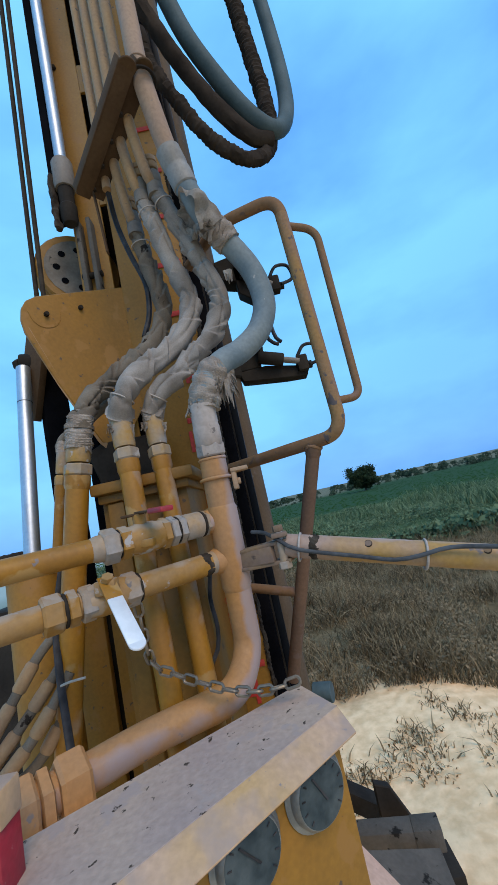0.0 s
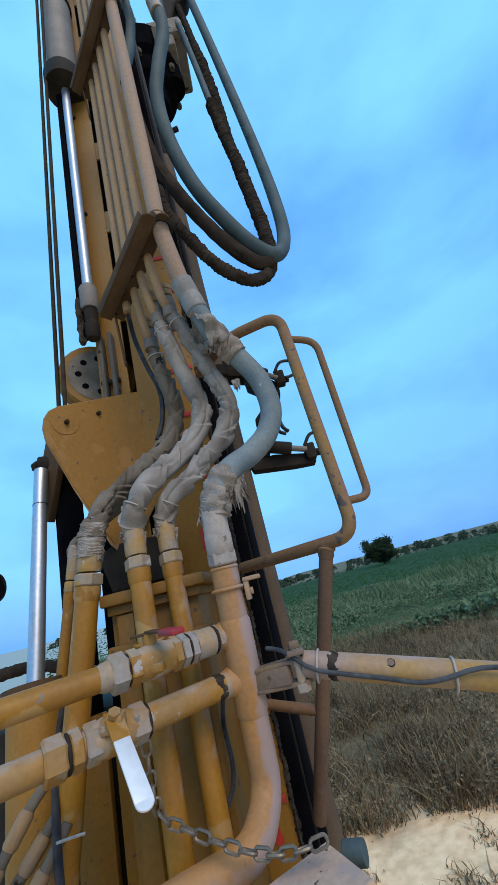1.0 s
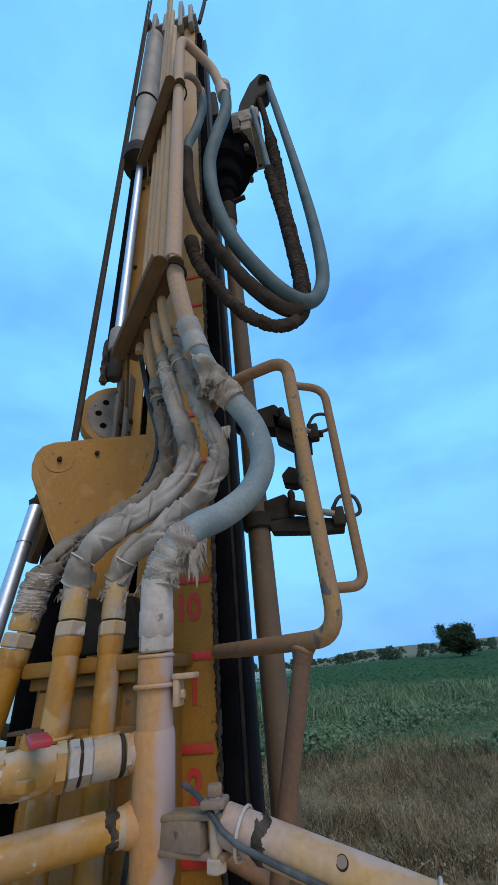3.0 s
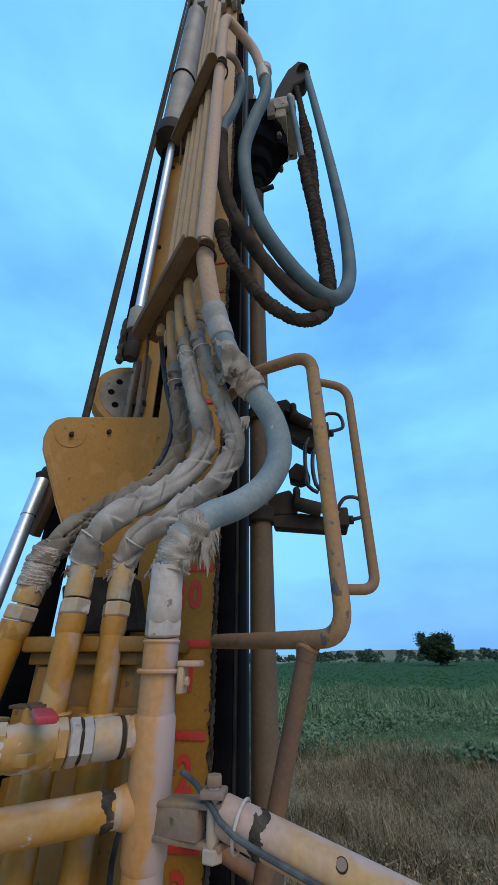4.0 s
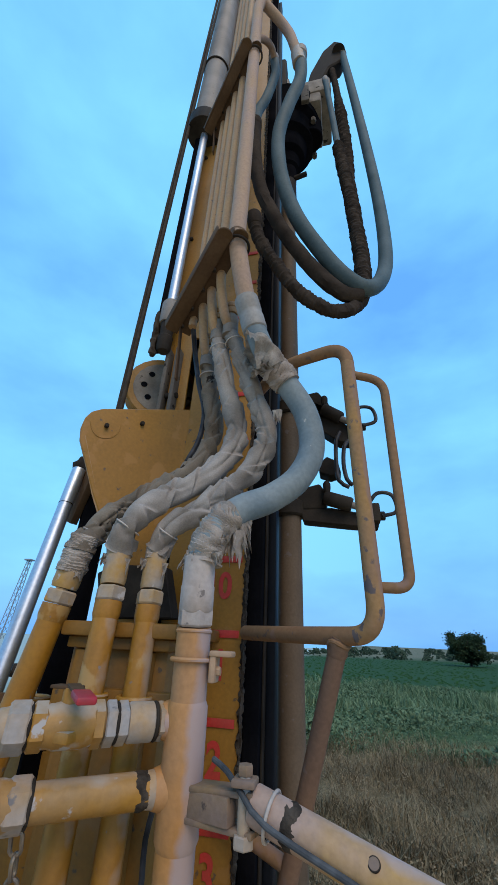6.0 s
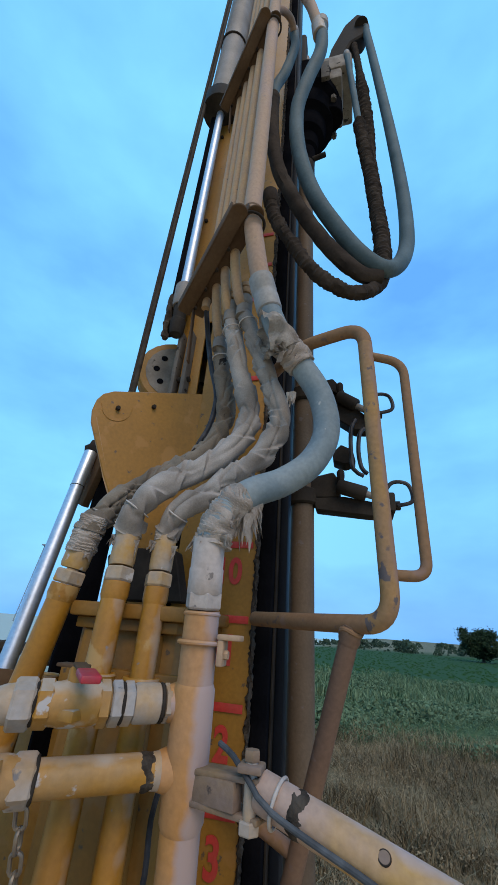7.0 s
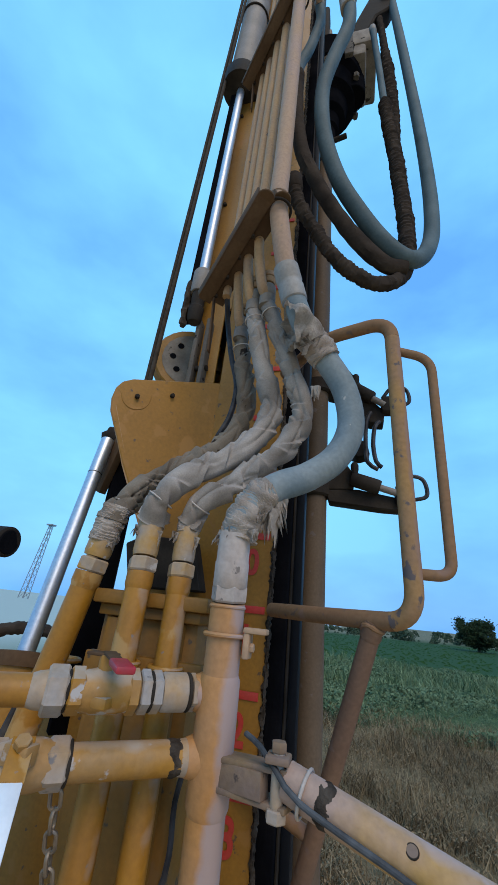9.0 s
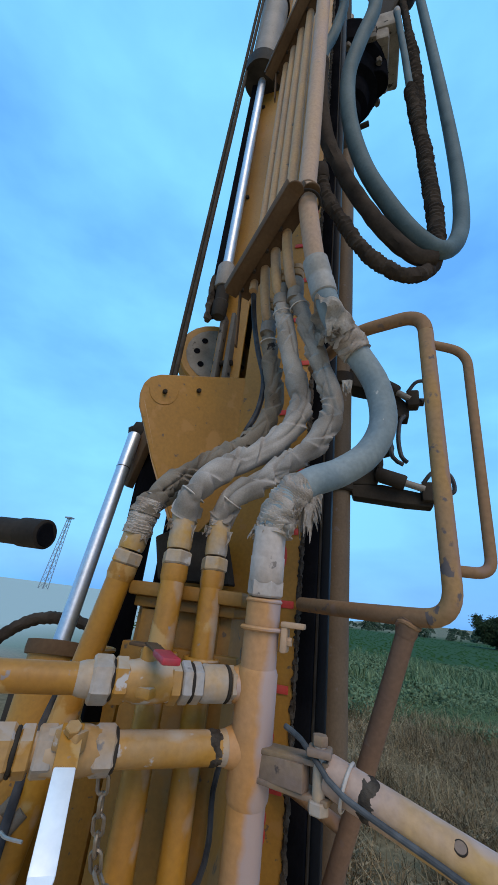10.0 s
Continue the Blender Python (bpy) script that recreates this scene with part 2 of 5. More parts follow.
M_VALVE = mat("chipped_valve_paint", (0.295, 0.145, 0.020), 0.5, second=(0.27, 0.175, 0.085), scale=12, amount=0.7, spots=(0.35, 0.33, 0.32), spot_cut=0.61, spot_scale=26, third=(0.33, 0.25, 0.17), bump=0.12, facing_tone=(0.33, 0.265, 0.20), facing_dir=(0.1, -0.2, 1), facing_cut=0.74)
M_RAIL_YEL = mat("worn_yellow_rail_paint", (0.28, 0.165, 0.062), 0.7, second=(0.22, 0.14, 0.088), scale=9, amount=0.9, spots=(0.10, 0.085, 0.085), spot_cut=0.60, spot_scale=24, third=(0.22, 0.145, 0.10), spec=0.08, facing_tone=(0.225, 0.15, 0.115), facing_dir=(0.9, -0.2, 0.1), facing_cut=0.62)
M_DIAL = mat("dusty_dial_face", (0.03, 0.045, 0.052), 0.3, second=(0.075, 0.095, 0.10), scale=20, spec=0.1)
M_BEZEL = mat("tarnished_bezel", (0.26, 0.27, 0.26), 0.45, 0.4, second=(0.15, 0.16, 0.16), scale=30)


# ---- shapes ----
def part(name, bm, material, parent=None, label="", smooth=True):
    me = bpy.data.meshes.new(name)
    bm.normal_update()
    if smooth:
        for f in bm.faces:
            f.smooth = True
        for e in bm.edges:
            if len(e.link_faces) == 2 and e.calc_face_angle(0) > 0.6:
                e.smooth = False
    bm.to_mesh(me)
    bm.free()
    me.materials.append(material)
    ob = new(name, me)
    ob.parent = parent
    if label:
        ob["label"] = label
    return ob


def thing(name, label, category, group="", at=(0, 0, 0)):
    return tagged(new(name), label, category, group)


def spline(pts, step):
    """Points at even steps along a smooth curve through pts."""
    p = [Vector(q) for q in pts]
    if len(p) == 2:
        n = max(1, int((p[1] - p[0]).length / step))
        return [p[0].lerp(p[1], i / n) for i in range(n + 1)]
    p = [p[0] * 2 - p[1]] + p + [p[-1] * 2 - p[-2]]
    out = []
    for a, b, c, d in zip(p, p[1:], p[2:], p[3:]):
        n = max(2, int((c - b).length / step))
        for i in range(n):
            t = i / n
            out.append(0.5 * ((2 * b) + (c - a) * t + (2 * a - 5 * b + 4 * c - d) * t * t + (3 * b - a - 3 * c + d) * t ** 3))
    return out + [p[-2]]


def filleted(pts, r, n=6):
    """A polyline with its corners rounded to about r."""
    p = [Vector(q) for q in pts]
    out = [p[0]]
    for a, b, c in zip(p, p[1:], p[2:]):
        d = min(r, (a - b).length * 0.45, (c - b).length * 0.45)
        s, e = b + (a - b).normalized() * d, b + (c - b).normalized() * d
        for i in range(n + 1):
            t = i / n
            out.append((1 - t) ** 2 * s + 2 * t * (1 - t) * b + t * t * e)
    return out + [p[-1]]


def sweep(bm, path, r, seg=16, cap=True, sx=1.0):
    """A tube along path. r: a radius, or a function of (metres along, angle, 0..1)."""
    rings, up, run = [], None, 0.0
    total = sum((b - a).length for a, b in zip(path, path[1:])) or 1.0
    for i, p in enumerate(path):
        d = (path[min(i + 1, len(path) - 1)] - path[max(i - 1, 0)]).normalized()
        if up is None:
            up = d.orthogonal().normalized()
        up = (up - d * up.dot(d)).normalized()
        side = d.cross(up)
        if i:
            run += (p - path[i - 1]).length
        ring = []
        for k in range(seg):
            a = 2 * math.pi * k / seg
            rr = r(run, a, run / total) if callable(r) else r
            ring.append(bm.verts.new(p + (up * math.cos(a) + side * math.sin(a) * sx) * rr))
        rings.append(ring)
    for a, b in zip(rings, rings[1:]):
        for k in range(seg):
            bm.faces.new((a[k], a[(k + 1) % seg], b[(k + 1) % seg], b[k]))
    if cap:
        bm.faces.new(rings[0][::-1])
        bm.faces.new(rings[-1])
    return bm


def tube(pts, r, seg=16, step=0.02, sx=1.0, smooth_path=True):
    return sweep(bmesh.new(), spline(pts, step) if smooth_path else [Vector(p) for p in pts], r, seg, True, sx)


def turned(p0, p1, profile, seg=24):
    """A turned solid from p0 to p1: profile rows of (0..1 along, radius)."""
    p0, p1 = Vector(p0), Vector(p1)
    d = (p1 - p0).normalized()
    up = d.orthogonal().normalized()
    side = d.cross(up)
    bm, rings = bmesh.new(), []
    for t, r in profile:
        c = p0.lerp(p1, t)
        rings.append([bm.verts.new(c + (up * math.cos(2 * math.pi * k / seg) + side * math.sin(2 * math.pi * k / seg)) * r) for k in range(seg)])
    for a, b in zip(rings, rings[1:]):
        for k in range(seg):
            bm.faces.new((a[k], a[(k + 1) % seg], b[(k + 1) % seg], b[k]))
    bm.faces.new(rings[0][::-1])
    bm.faces.new(rings[-1])
    return bm


def rod(p0, p1, r, seg=20, edge=0.0):
    p0, p1 = Vector(p0), Vector(p1)
    e = min(0.4, (edge or r * 0.06) / max((p1 - p0).length, 1e-4))
    return turned(p0, p1, ((0, r * 0.94), (e, r), (1 - e, r), (1, r * 0.94)), seg)


def hexnut(c, axis, r, h, turn=0.0):
    """A six-sided nut with chamfered ends, centred at c."""
    c, d = Vector(c), Vector(axis).normalized()
    up = d.orthogonal().normalized()
    up = Matrix.Rotation(turn, 3, d) @ up
    side = d.cross(up)
    bm, rings = bmesh.new(), []
    for t, s in ((-0.5, 0.90), (-0.38, 1.0), (0.38, 1.0), (0.5, 0.90)):
        rings.append([bm.verts.new(c + d * (t * h) + (up * math.cos(math.pi * k / 3) + side * math.sin(math.pi * k / 3)) * (r * s)) for k in range(6)])
    for a, b in zip(rings, rings[1:]):
        for k in range(6):
            bm.faces.new((a[k], a[(k + 1) % 6], b[(k + 1) % 6], b[k]))
    bm.faces.new(rings[0][::-1])
    bm.faces.new(rings[-1])
    return bm


def box(c, size, m=None, bevel=0.004):
    """A box with softened edges, in the axes of m."""
    bm = bmesh.new()
    bmesh.ops.create_cube(bm, size=1.0)
    bmesh.ops.scale(bm, vec=size, verts=bm.verts)
    if bevel:
        bmesh.ops.bevel(bm, geom=bm.edges[:], offset=min(bevel, min(size) * 0.3), segments=2, affect="EDGES", profile=0.5)
    bm.transform(Matrix.Translation(c) @ (m.to_4x4() if m else Matrix()))
    return bm


def bar(p0, p1, w, h, up=(0, 0, 1), bevel=0.003):
    """A bar of section w (across) by h (along up) from p0 to p1."""
    p0, p1 = Vector(p0), Vector(p1)
    d = (p1 - p0).normalized()
    side = d.cross(Vector(up)).normalized()
    u = side.cross(d)
    m = Matrix((side, d, u)).transposed()
    return box((p0 + p1) / 2, (w, (p1 - p0).length, h), m, bevel)


def slab(outline, thick, bevel=0.003):
    """A flat plate: an outline in space, thickened along its normal away from the first side."""
    bm = bmesh.new()
    f = bm.faces.new([bm.verts.new(p) for p in outline])
    bm.normal_update()
    n = f.normal.copy()
    ex = bmesh.ops.extrude_face_region(bm, geom=[f])
    bmesh.ops.translate(bm, vec=n * thick, verts=[v for v in ex["geom"] if isinstance(v, bmesh.types.BMVert)])
    bmesh.ops.recalc_face_normals(bm, faces=bm.faces)
    if bevel:
        bmesh.ops.bevel(bm, geom=bm.edges[:], offset=bevel, segments=1, affect="EDGES")
    return bm


def ring(c, axis, r, t, seg=28, arc=(0, 2 * math.pi), squash=1.0):
    """A round-bar ring, or a part of one."""
    c, d = Vector(c), Vector(axis).normalized()
    up = d.orthogonal().normalized()
    side = d.cross(up)
    n = seg
    pts = [c + (up * math.cos(arc[0] + (arc[1] - arc[0]) * i / n) + side * squash * math.sin(arc[0] + (arc[1] - arc[0]) * i / n)) * r for i in range(n + 1)]
    return sweep(bmesh.new(), pts, t, 8)


def merge(*bms):
    out = bmesh.new()
    for b in bms:
        me = bpy.data.meshes.new("part")
        b.to_mesh(me)
        b.free()
        out.from_mesh(me)
        bpy.data.meshes.remove(me)
    return out


def wrinkled(r, depth, along=15.0, seed=0.0):
    """A radius for a slack cloth sleeve: rounded puffs between crisp slanting creases, more on some stretches, flared at the start."""
    def f(run, a, t):
        c, s = math.cos(a), math.sin(a)
        slack = 0.75 + 0.9 * noise.noise(Vector((run * 7 + seed, 3.0, 1.0)))
        bend = 0.5 * noise.noise(Vector((c * 0.8 + seed, s * 0.8, run * 9.0)))
        puff = abs(noise.noise(Vector((run * along + bend + seed, c * 0.95, s * 0.95))))
        small = abs(noise.noise(Vector((run * along * 3.0 + 2.0 * bend + seed, c * 2.5, s * 2.5))))
        soft = noise.noise(Vector((c * 0.7 + seed, s * 0.7, run * along * 0.5)))
        flare = 0.14 * math.exp(-run / 0.012)
        return r * (1 + flare + depth * (0.35 * soft + max(0.25, slack) * (1.45 * min(puff, 0.34) ** 0.8 + 0.55 * min(small, 0.3) - 0.46)))
    return f


def folded(r, seed, count, length, deep=0.3):
    """A radius for a stiff cloth sleeve: mostly smooth, with sharp slanting tucks where the cloth overlaps itself."""
    rng = random.Random(seed)
    tucks = [(length * (i + rng.uniform(0.1, 0.9)) / count, rng.uniform(0, 6.283), rng.uniform(-1.0, 1.0), rng.uniform(0.5, 1.0), rng.uniform(0.9, 1.7)) for i in range(count)]

    def f(run, a, t):
        c, s = math.cos(a), math.sin(a)
        k = 1 + 0.10 * noise.noise(Vector((c * 0.7 + seed, s * 0.7, run * 11)))
        k += 0.15 * math.exp(-run / 0.012)
        lay = noise.noise(Vector((c * 0.55 + seed, s * 0.55, run * 7 + seed * 2)))
        k += 0.25 * abs(lay) - 0.14 * math.exp(-(lay / 0.09) ** 2)
        for at, turn, slant, size, wide in tucks:
            off = (a - turn + math.pi) % (2 * math.pi) - math.pi
            if abs(off) > wide or abs(run - at) > 0.12:
                continue
            d = run - at - 0.040 * slant * off
            w = math.cos(off / wide * math.pi / 2) * size
            k += w * (0.22 * math.exp(d / 0.024) if d < 0 else -deep * math.exp(-d / 0.020) + (0.22 + deep) * math.exp(-(d / 0.0052) ** 1.5))
        return r * max(0.5, min(1.32, k)) * (1 - 0.2 * max(0.0, (t - 0.6) / 0.4))
    return f


def bound(r, pitch, seed):
    """A radius for ragged turns of cloth strip wound round a hose."""
    def f(run, a, t):
        w = run / pitch + a / (2 * math.pi) + 1.8 * noise.noise(Vector((run * 26 + seed, 1.3 * math.cos(a), 1.3 * math.sin(a))))
        saw = w % 1.0
        return r * (1 + 0.12 * (saw - 0.5) + 0.15 * noise.noise(Vector((run * 60 + seed, math.cos(a) * 1.7, math.sin(a) * 1.7))) + 0.07 * noise.noise(Vector((run * 18, math.cos(a) * 1.2, math.sin(a) * 1.2 + seed))))
    return f


def taped(r, depth, pitch, seed=0.0):
    """A radius for overlapping turns of tape."""
    def f(run, a, t):
        s = (run / pitch + a / (2 * math.pi)) % 1.0
        return r * (1 + depth * (s - 0.5) + 0.2 * noise.noise(Vector((run * 34 + seed, 1.3 * math.cos(a), 1.3 * math.sin(a)))) + 0.1 * noise.noise(Vector((run * 9, seed, 2))))
    return f


# ---- ground and far land ----
def ground_height(x, y):
    d = math.hypot(x, y)
    h = 0.0
    if d < 40:
        k = max(0.0, 1 - d / 40)
        h += 0.10 * k * noise.noise(Vector((x * 0.5, y * 0.5, 3)))
        if y < 4.5:
            h += 0.05 * noise.noise(Vector((x * 1.7, y * 1.7, 1))) + 0.018 * noise.noise(Vector((x * 6, y * 6, 2)))
    if d > 60:
        h += (d - 60) * 0.012 * min(1, max(0, (x + 20) / 60)) + 0.6 * noise.noise(Vector((x * 0.02, y * 0.02, 5))) * min(1, (d - 60) / 60)
    return h - 0.05


def make_ground():
    bm = bmesh.new()
    nr, na = 130, 180
    radii = [0.25 * (4200 / 0.25) ** ((i / (nr - 1)) ** 1.0) for i in range(nr)]
    rows = []
    for r in radii:
        rows.append([bm.verts.new((r * math.sin(2 * math.pi * k / na), 1.0 + r * math.cos(2 * math.pi * k / na), ground_height(r * math.sin(2 * math.pi * k / na), 1.0 + r * math.cos(2 * math.pi * k / na)) if r < 900 else 0.0)) for k in range(na)])
    for a, b in zip(rows, rows[1:]):
        for k in range(na):
            bm.faces.new((a[k], a[(k + 1) % na], b[(k + 1) % na], b[k]))
    bm.faces.new(rows[0])
    bmesh.ops.recalc_face_normals(bm, faces=bm.faces)
    m = bpy.data.materials.new("sand_stubble_and_field")
    m.use_nodes = True
    n, l = m.node_tree.nodes, m.node_tree.links
    b = n["Principled BSDF"]
    b.inputs["Roughness"].default_value = 0.95
    b.inputs["Specular IOR Level"].default_value = 0.1
    geo = n.new("ShaderNodeNewGeometry")
    sep = n.new("ShaderNodeSeparateXYZ")
    l.new(geo.outputs["Position"], sep.inputs["Vector"])
    wob = n.new("ShaderNodeTexNoise")
    wob.inputs["Scale"].default_value, wob.inputs["Detail"].default_value = 0.9, 5
    l.new(geo.outputs["Position"], wob.inputs["Vector"])
    add = n.new("ShaderNodeMath")
    add.operation = "MULTIPLY_ADD"
    l.new(wob.outputs["Fac"], add.inputs[0])
    add.inputs[1].default_value = 1.6
    l.new(sep.outputs["Y"], add.inputs[2])
    colour = None
    fine = n.new("ShaderNodeTexNoise")
    fine.inputs["Scale"].default_value, fine.inputs["Detail"].default_value = 14.0, 8
    l.new(geo.outputs["Position"], fine.inputs["Vector"])
    tones = [((0.70, 0.465, 0.26), (0.90, 0.63, 0.38)), ((0.10, 0.075, 0.04), (0.17, 0.125, 0.07)), ((0.035, 0.062, 0.022), (0.07, 0.105, 0.04)), ((0.016, 0.046, 0.013), (0.027, 0.065, 0.020)), ((0.08, 0.09, 0.055), (0.20, 0.175, 0.115))]
    for i, (dark, light) in enumerate(tones):
        tone = n.new("ShaderNodeValToRGB")
        tone.color_ramp.elements[0].position, tone.color_ramp.elements[1].position = 0.35, 0.65
        tone.color_ramp.elements[0].color, tone.color_ramp.elements[1].color = (*dark, 1), (*light, 1)
        l.new(fine.outputs["Fac"], tone.inputs["Fac"])
        if colour is None:
            colour = tone.outputs["Color"]
            continue
        edge = n.new("ShaderNodeMapRange")
        lo, hi = ((4.1, 4.6), (9.8, 11.0), (23.0, 28.0), (95.0, 120.0))[i - 1]
        edge.inputs["From Min"].default_value, edge.inputs["From Max"].default_value = lo, hi
        l.new(add.outputs["Value"], edge.inputs["Value"])
        mx = n.new("ShaderNodeMixRGB")
        l.new(edge.outputs["Result"], mx.inputs["Fac"])
        l.new(colour, mx.inputs["Color1"])
        l.new(tone.outputs["Color"], mx.inputs["Color2"])
        colour = mx.outputs["Color"]
    # airborne haze over the far-left land, painted as pale tint into the ground colour
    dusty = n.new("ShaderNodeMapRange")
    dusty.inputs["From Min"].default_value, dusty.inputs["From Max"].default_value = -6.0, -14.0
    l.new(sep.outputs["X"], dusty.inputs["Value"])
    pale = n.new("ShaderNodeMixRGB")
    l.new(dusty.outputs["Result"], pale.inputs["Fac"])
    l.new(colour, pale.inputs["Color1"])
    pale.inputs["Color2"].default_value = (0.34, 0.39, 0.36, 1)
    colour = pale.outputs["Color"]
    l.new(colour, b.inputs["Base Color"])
    bp = n.new("ShaderNodeBump")
    bp.inputs["Strength"].default_value, bp.inputs["Distance"].default_value = 0.5, 0.02
    l.new(fine.outputs["Fac"], bp.inputs["Height"])
    l.new(bp.outputs["Normal"], b.inputs["Normal"])
    tagged(part("ground", bm, m), "pale drill sand giving way to dry stubble and green fields", "ground", kind="structure")


make_ground()


def leaf_mat(name, a, b, rough=0.8, patches=0.9):
    m = bpy.data.materials.new(name)
    m.use_nodes = True
    n, l = m.node_tree.nodes, m.node_tree.links
    s = n["Principled BSDF"]
    s.inputs["Roughness"].default_value = rough
    s.inputs["Specular IOR Level"].default_value = 0.1
    geo = n.new("ShaderNodeNewGeometry")
    ramp = n.new("ShaderNodeValToRGB")
    ramp.color_ramp.elements[0].color, ramp.color_ramp.elements[1].color = (*a, 1), (*b, 1)
    patch = n.new("ShaderNodeTexNoise")
    patch.inputs["Scale"].default_value, patch.inputs["Detail"].default_value = patches, 3
    l.new(geo.outputs["Position"], patch.inputs["Vector"])
    spread = n.new("ShaderNodeMapRange")
    spread.inputs["From Min"].default_value, spread.inputs["From Max"].default_value = 0.32, 0.68
    spread.inputs["To Min"].default_value, spread.inputs["To Max"].default_value = -0.35, 0.35
    l.new(patch.outputs["Fac"], spread.inputs["Value"])
    both = n.new("ShaderNodeMath")
    l.new(geo.outputs["Random Per Island"], both.inputs[0])
    l.new(spread.outputs["Result"], both.inputs[1])
    l.new(both.outputs["Value"], ramp.inputs["Fac"])
    l.new(ramp.outputs["Color"], s.inputs["Base Color"])
    return m


M_DRY = leaf_mat("dry_grass", (0.06, 0.045, 0.025), (0.265, 0.2, 0.115))
M_WEED = leaf_mat("green_weeds", (0.034, 0.07, 0.036), (0.125, 0.175, 0.095))
M_TALL = leaf_mat("tall_green_grass", (0.055, 0.105, 0.05), (0.18, 0.24, 0.13))
M_DRYLEAF = leaf_mat("dry_weed_leaves", (0.075, 0.057, 0.035), (0.25, 0.19, 0.115))
M_TUFT = leaf_mat("bleached_grass", (0.12, 0.082, 0.045), (0.38, 0.28, 0.16))
M_LEAF = leaf_mat("tree_leaves", (0.010, 0.02, 0.009), (0.03, 0.05, 0.022))
M_BUSH = leaf_mat("scrub_leaves", (0.016, 0.034, 0.022), (0.05, 0.075, 0.045), patches=0.15)
M_BARK = mat("bark", (0.10, 0.08, 0.06), 0.9, bump=0.6)


def stuff(name, verts, faces, material, label, category):
    me = bpy.data.meshes.new(name)
    me.from_pydata(verts, [], faces)
    me.materials.append(material)
    return tagged(new(name, me), label, category, kind="stuff")


def blades(rng, count, place, height, width, lean):
    verts, faces = [], []
    for _ in range(count):
        x, y = place(rng)
        z = ground_height(x, y)
        h, w = height(rng, x, y), width * (0.6 + 0.8 * rng.random())
        a, b = rng.uniform(0, 6.283), rng.uniform(0, 6.283)
        dx, dy = math.cos(a) * w, math.sin(a) * w
        lx, ly = math.cos(b) * h * lean * rng.random(), math.sin(b) * h * lean * rng.random()
        i = len(verts)
        verts += [(x - dx, y - dy, z - 0.02), (x + dx, y + dy, z - 0.02), (x + dx * 0.7 + lx * 0.4, y + dy * 0.7 + ly * 0.4, z + h * 0.6), (x - dx * 0.7 + lx * 0.4, y - dy * 0.7 + ly * 0.4, z + h * 0.6), (x + lx, y + ly, z + h)]
        faces += [(i, i + 1, i + 2, i + 3), (i + 3, i + 2, i + 4)]
    return verts, faces


def fan(rng, lo, hi, half=1.0, mid=0.12):
    """A place between two distances ahead, in the part of the land that is in view."""
    d = lo + (hi - lo) * rng.random() ** 1.2
    a = mid + rng.uniform(-half, half)
    return d * math.sin(a), d * math.cos(a)


RNG = random.Random(4)


def dry_place(r):
    while True:
        x, y = fan(r, 3.35, 10.4, 0.85, 0.3)
        if noise.noise(Vector((x * 1.6, y * 1.6, 4))) + 0.5 * noise.noise(Vector((x * 5, y * 5, 8))) > r.uniform(-0.55, 0.25):
            return x, y


v, f = blades(RNG, 60000, dry_place, lambda r, x, y: (0.07 + 0.20 * r.random() ** 2) * (0.6 + 1.1 * max(0, noise.noise(Vector((x * 0.9, y * 0.9, 0))) + 0.3)), 0.0045, 1.9)
stuff("dry_grass", v, f, M_DRY, "dense dry brown grass and stubble beyond the sand", "grass")
SPOTS = [fan(RNG, 2.2, 4.6, 0.5, 0.35) for _ in range(170)]


def tuft_place(r):
    x, y = r.choice(SPOTS)
    return x + r.gauss(0, 0.05), y + r.gauss(0, 0.05)


v, f = blades(RNG, 5200, tuft_place, lambda r, x, y: 0.015 + 0.05 * r.random() ** 2, 0.005, 3.0)
stuff("grass_tufts", v, f, M_TUFT, "sparse dry grass tufts in pale sand", "grass")


def clumps(rng, count, place, size, leaf, flat=0.8, leaves=26):
    """Bushes of many small leaf quads."""
    verts, faces = [], []
    for _ in range(count):
        x, y = place(rng)
        z, s = ground_height(x, y), size(rng, x, y)
        for _ in range(leaves):
            a, e, q = rng.uniform(0, 6.283), rng.random(), s * rng.random() ** 0.4
            c = Vector((x + math.cos(a) * q * (1 - 0.5 * e), y + math.sin(a) * q * (1 - 0.5 * e), z + e * s * flat * 1.3))
            u = Vector((rng.uniform(-1, 1), rng.uniform(-1, 1), rng.uniform(-1, 1))).normalized() * leaf * s * (0.6 + rng.random())
            w = u.orthogonal().normalized() * u.length * 0.6
            i = len(verts)
            verts += [tuple(c - u), tuple(c + w), tuple(c + u), tuple(c - w)]
            faces.append((i, i + 1, i + 2, i + 3))
    return verts, faces


v, f = clumps(RNG, 5200, lambda r: fan(r, 9.6, 27, 0.75, 0.25), lambda r, x, y: 0.12 + 0.34 * max(0, noise.noise(Vector((x * 0.3, y * 0.3, 7))) + 0.25), 0.15)
stuff("green_weeds", v, f, M_WEED, "patchy green weeds between stubble and field", "weeds")
v, f = blades(RNG, 16000, lambda r: fan(r, 15, 26, 0.7, 0.3), lambda r, x, y: (0.25 + 0.45 * r.random()) * max(0.15, 0.55 + 1.2 * noise.noise(Vector((x * 0.25, y * 0.25, 2)))), 0.02, 1.0)
stuff("tall_grass", v, f, M_TALL, "tall pale green grass in front of the crop", "grass")
v, f = clumps(RNG, 6500, dry_place, lambda r, x, y: 0.04 + 0.10 * r.random(), 0.085, 1.1)
stuff("dry_weeds", v, f, M_DRYLEAF, "withered brown leafy weeds among dry grass", "weeds")
v, f = blades(RNG, 5000, lambda r: fan(r, 9.4, 11.5, 0.7, 0.3), lambda r, x, y: 0.1 + 0.2 * r.random(), 0.008, 1.4)
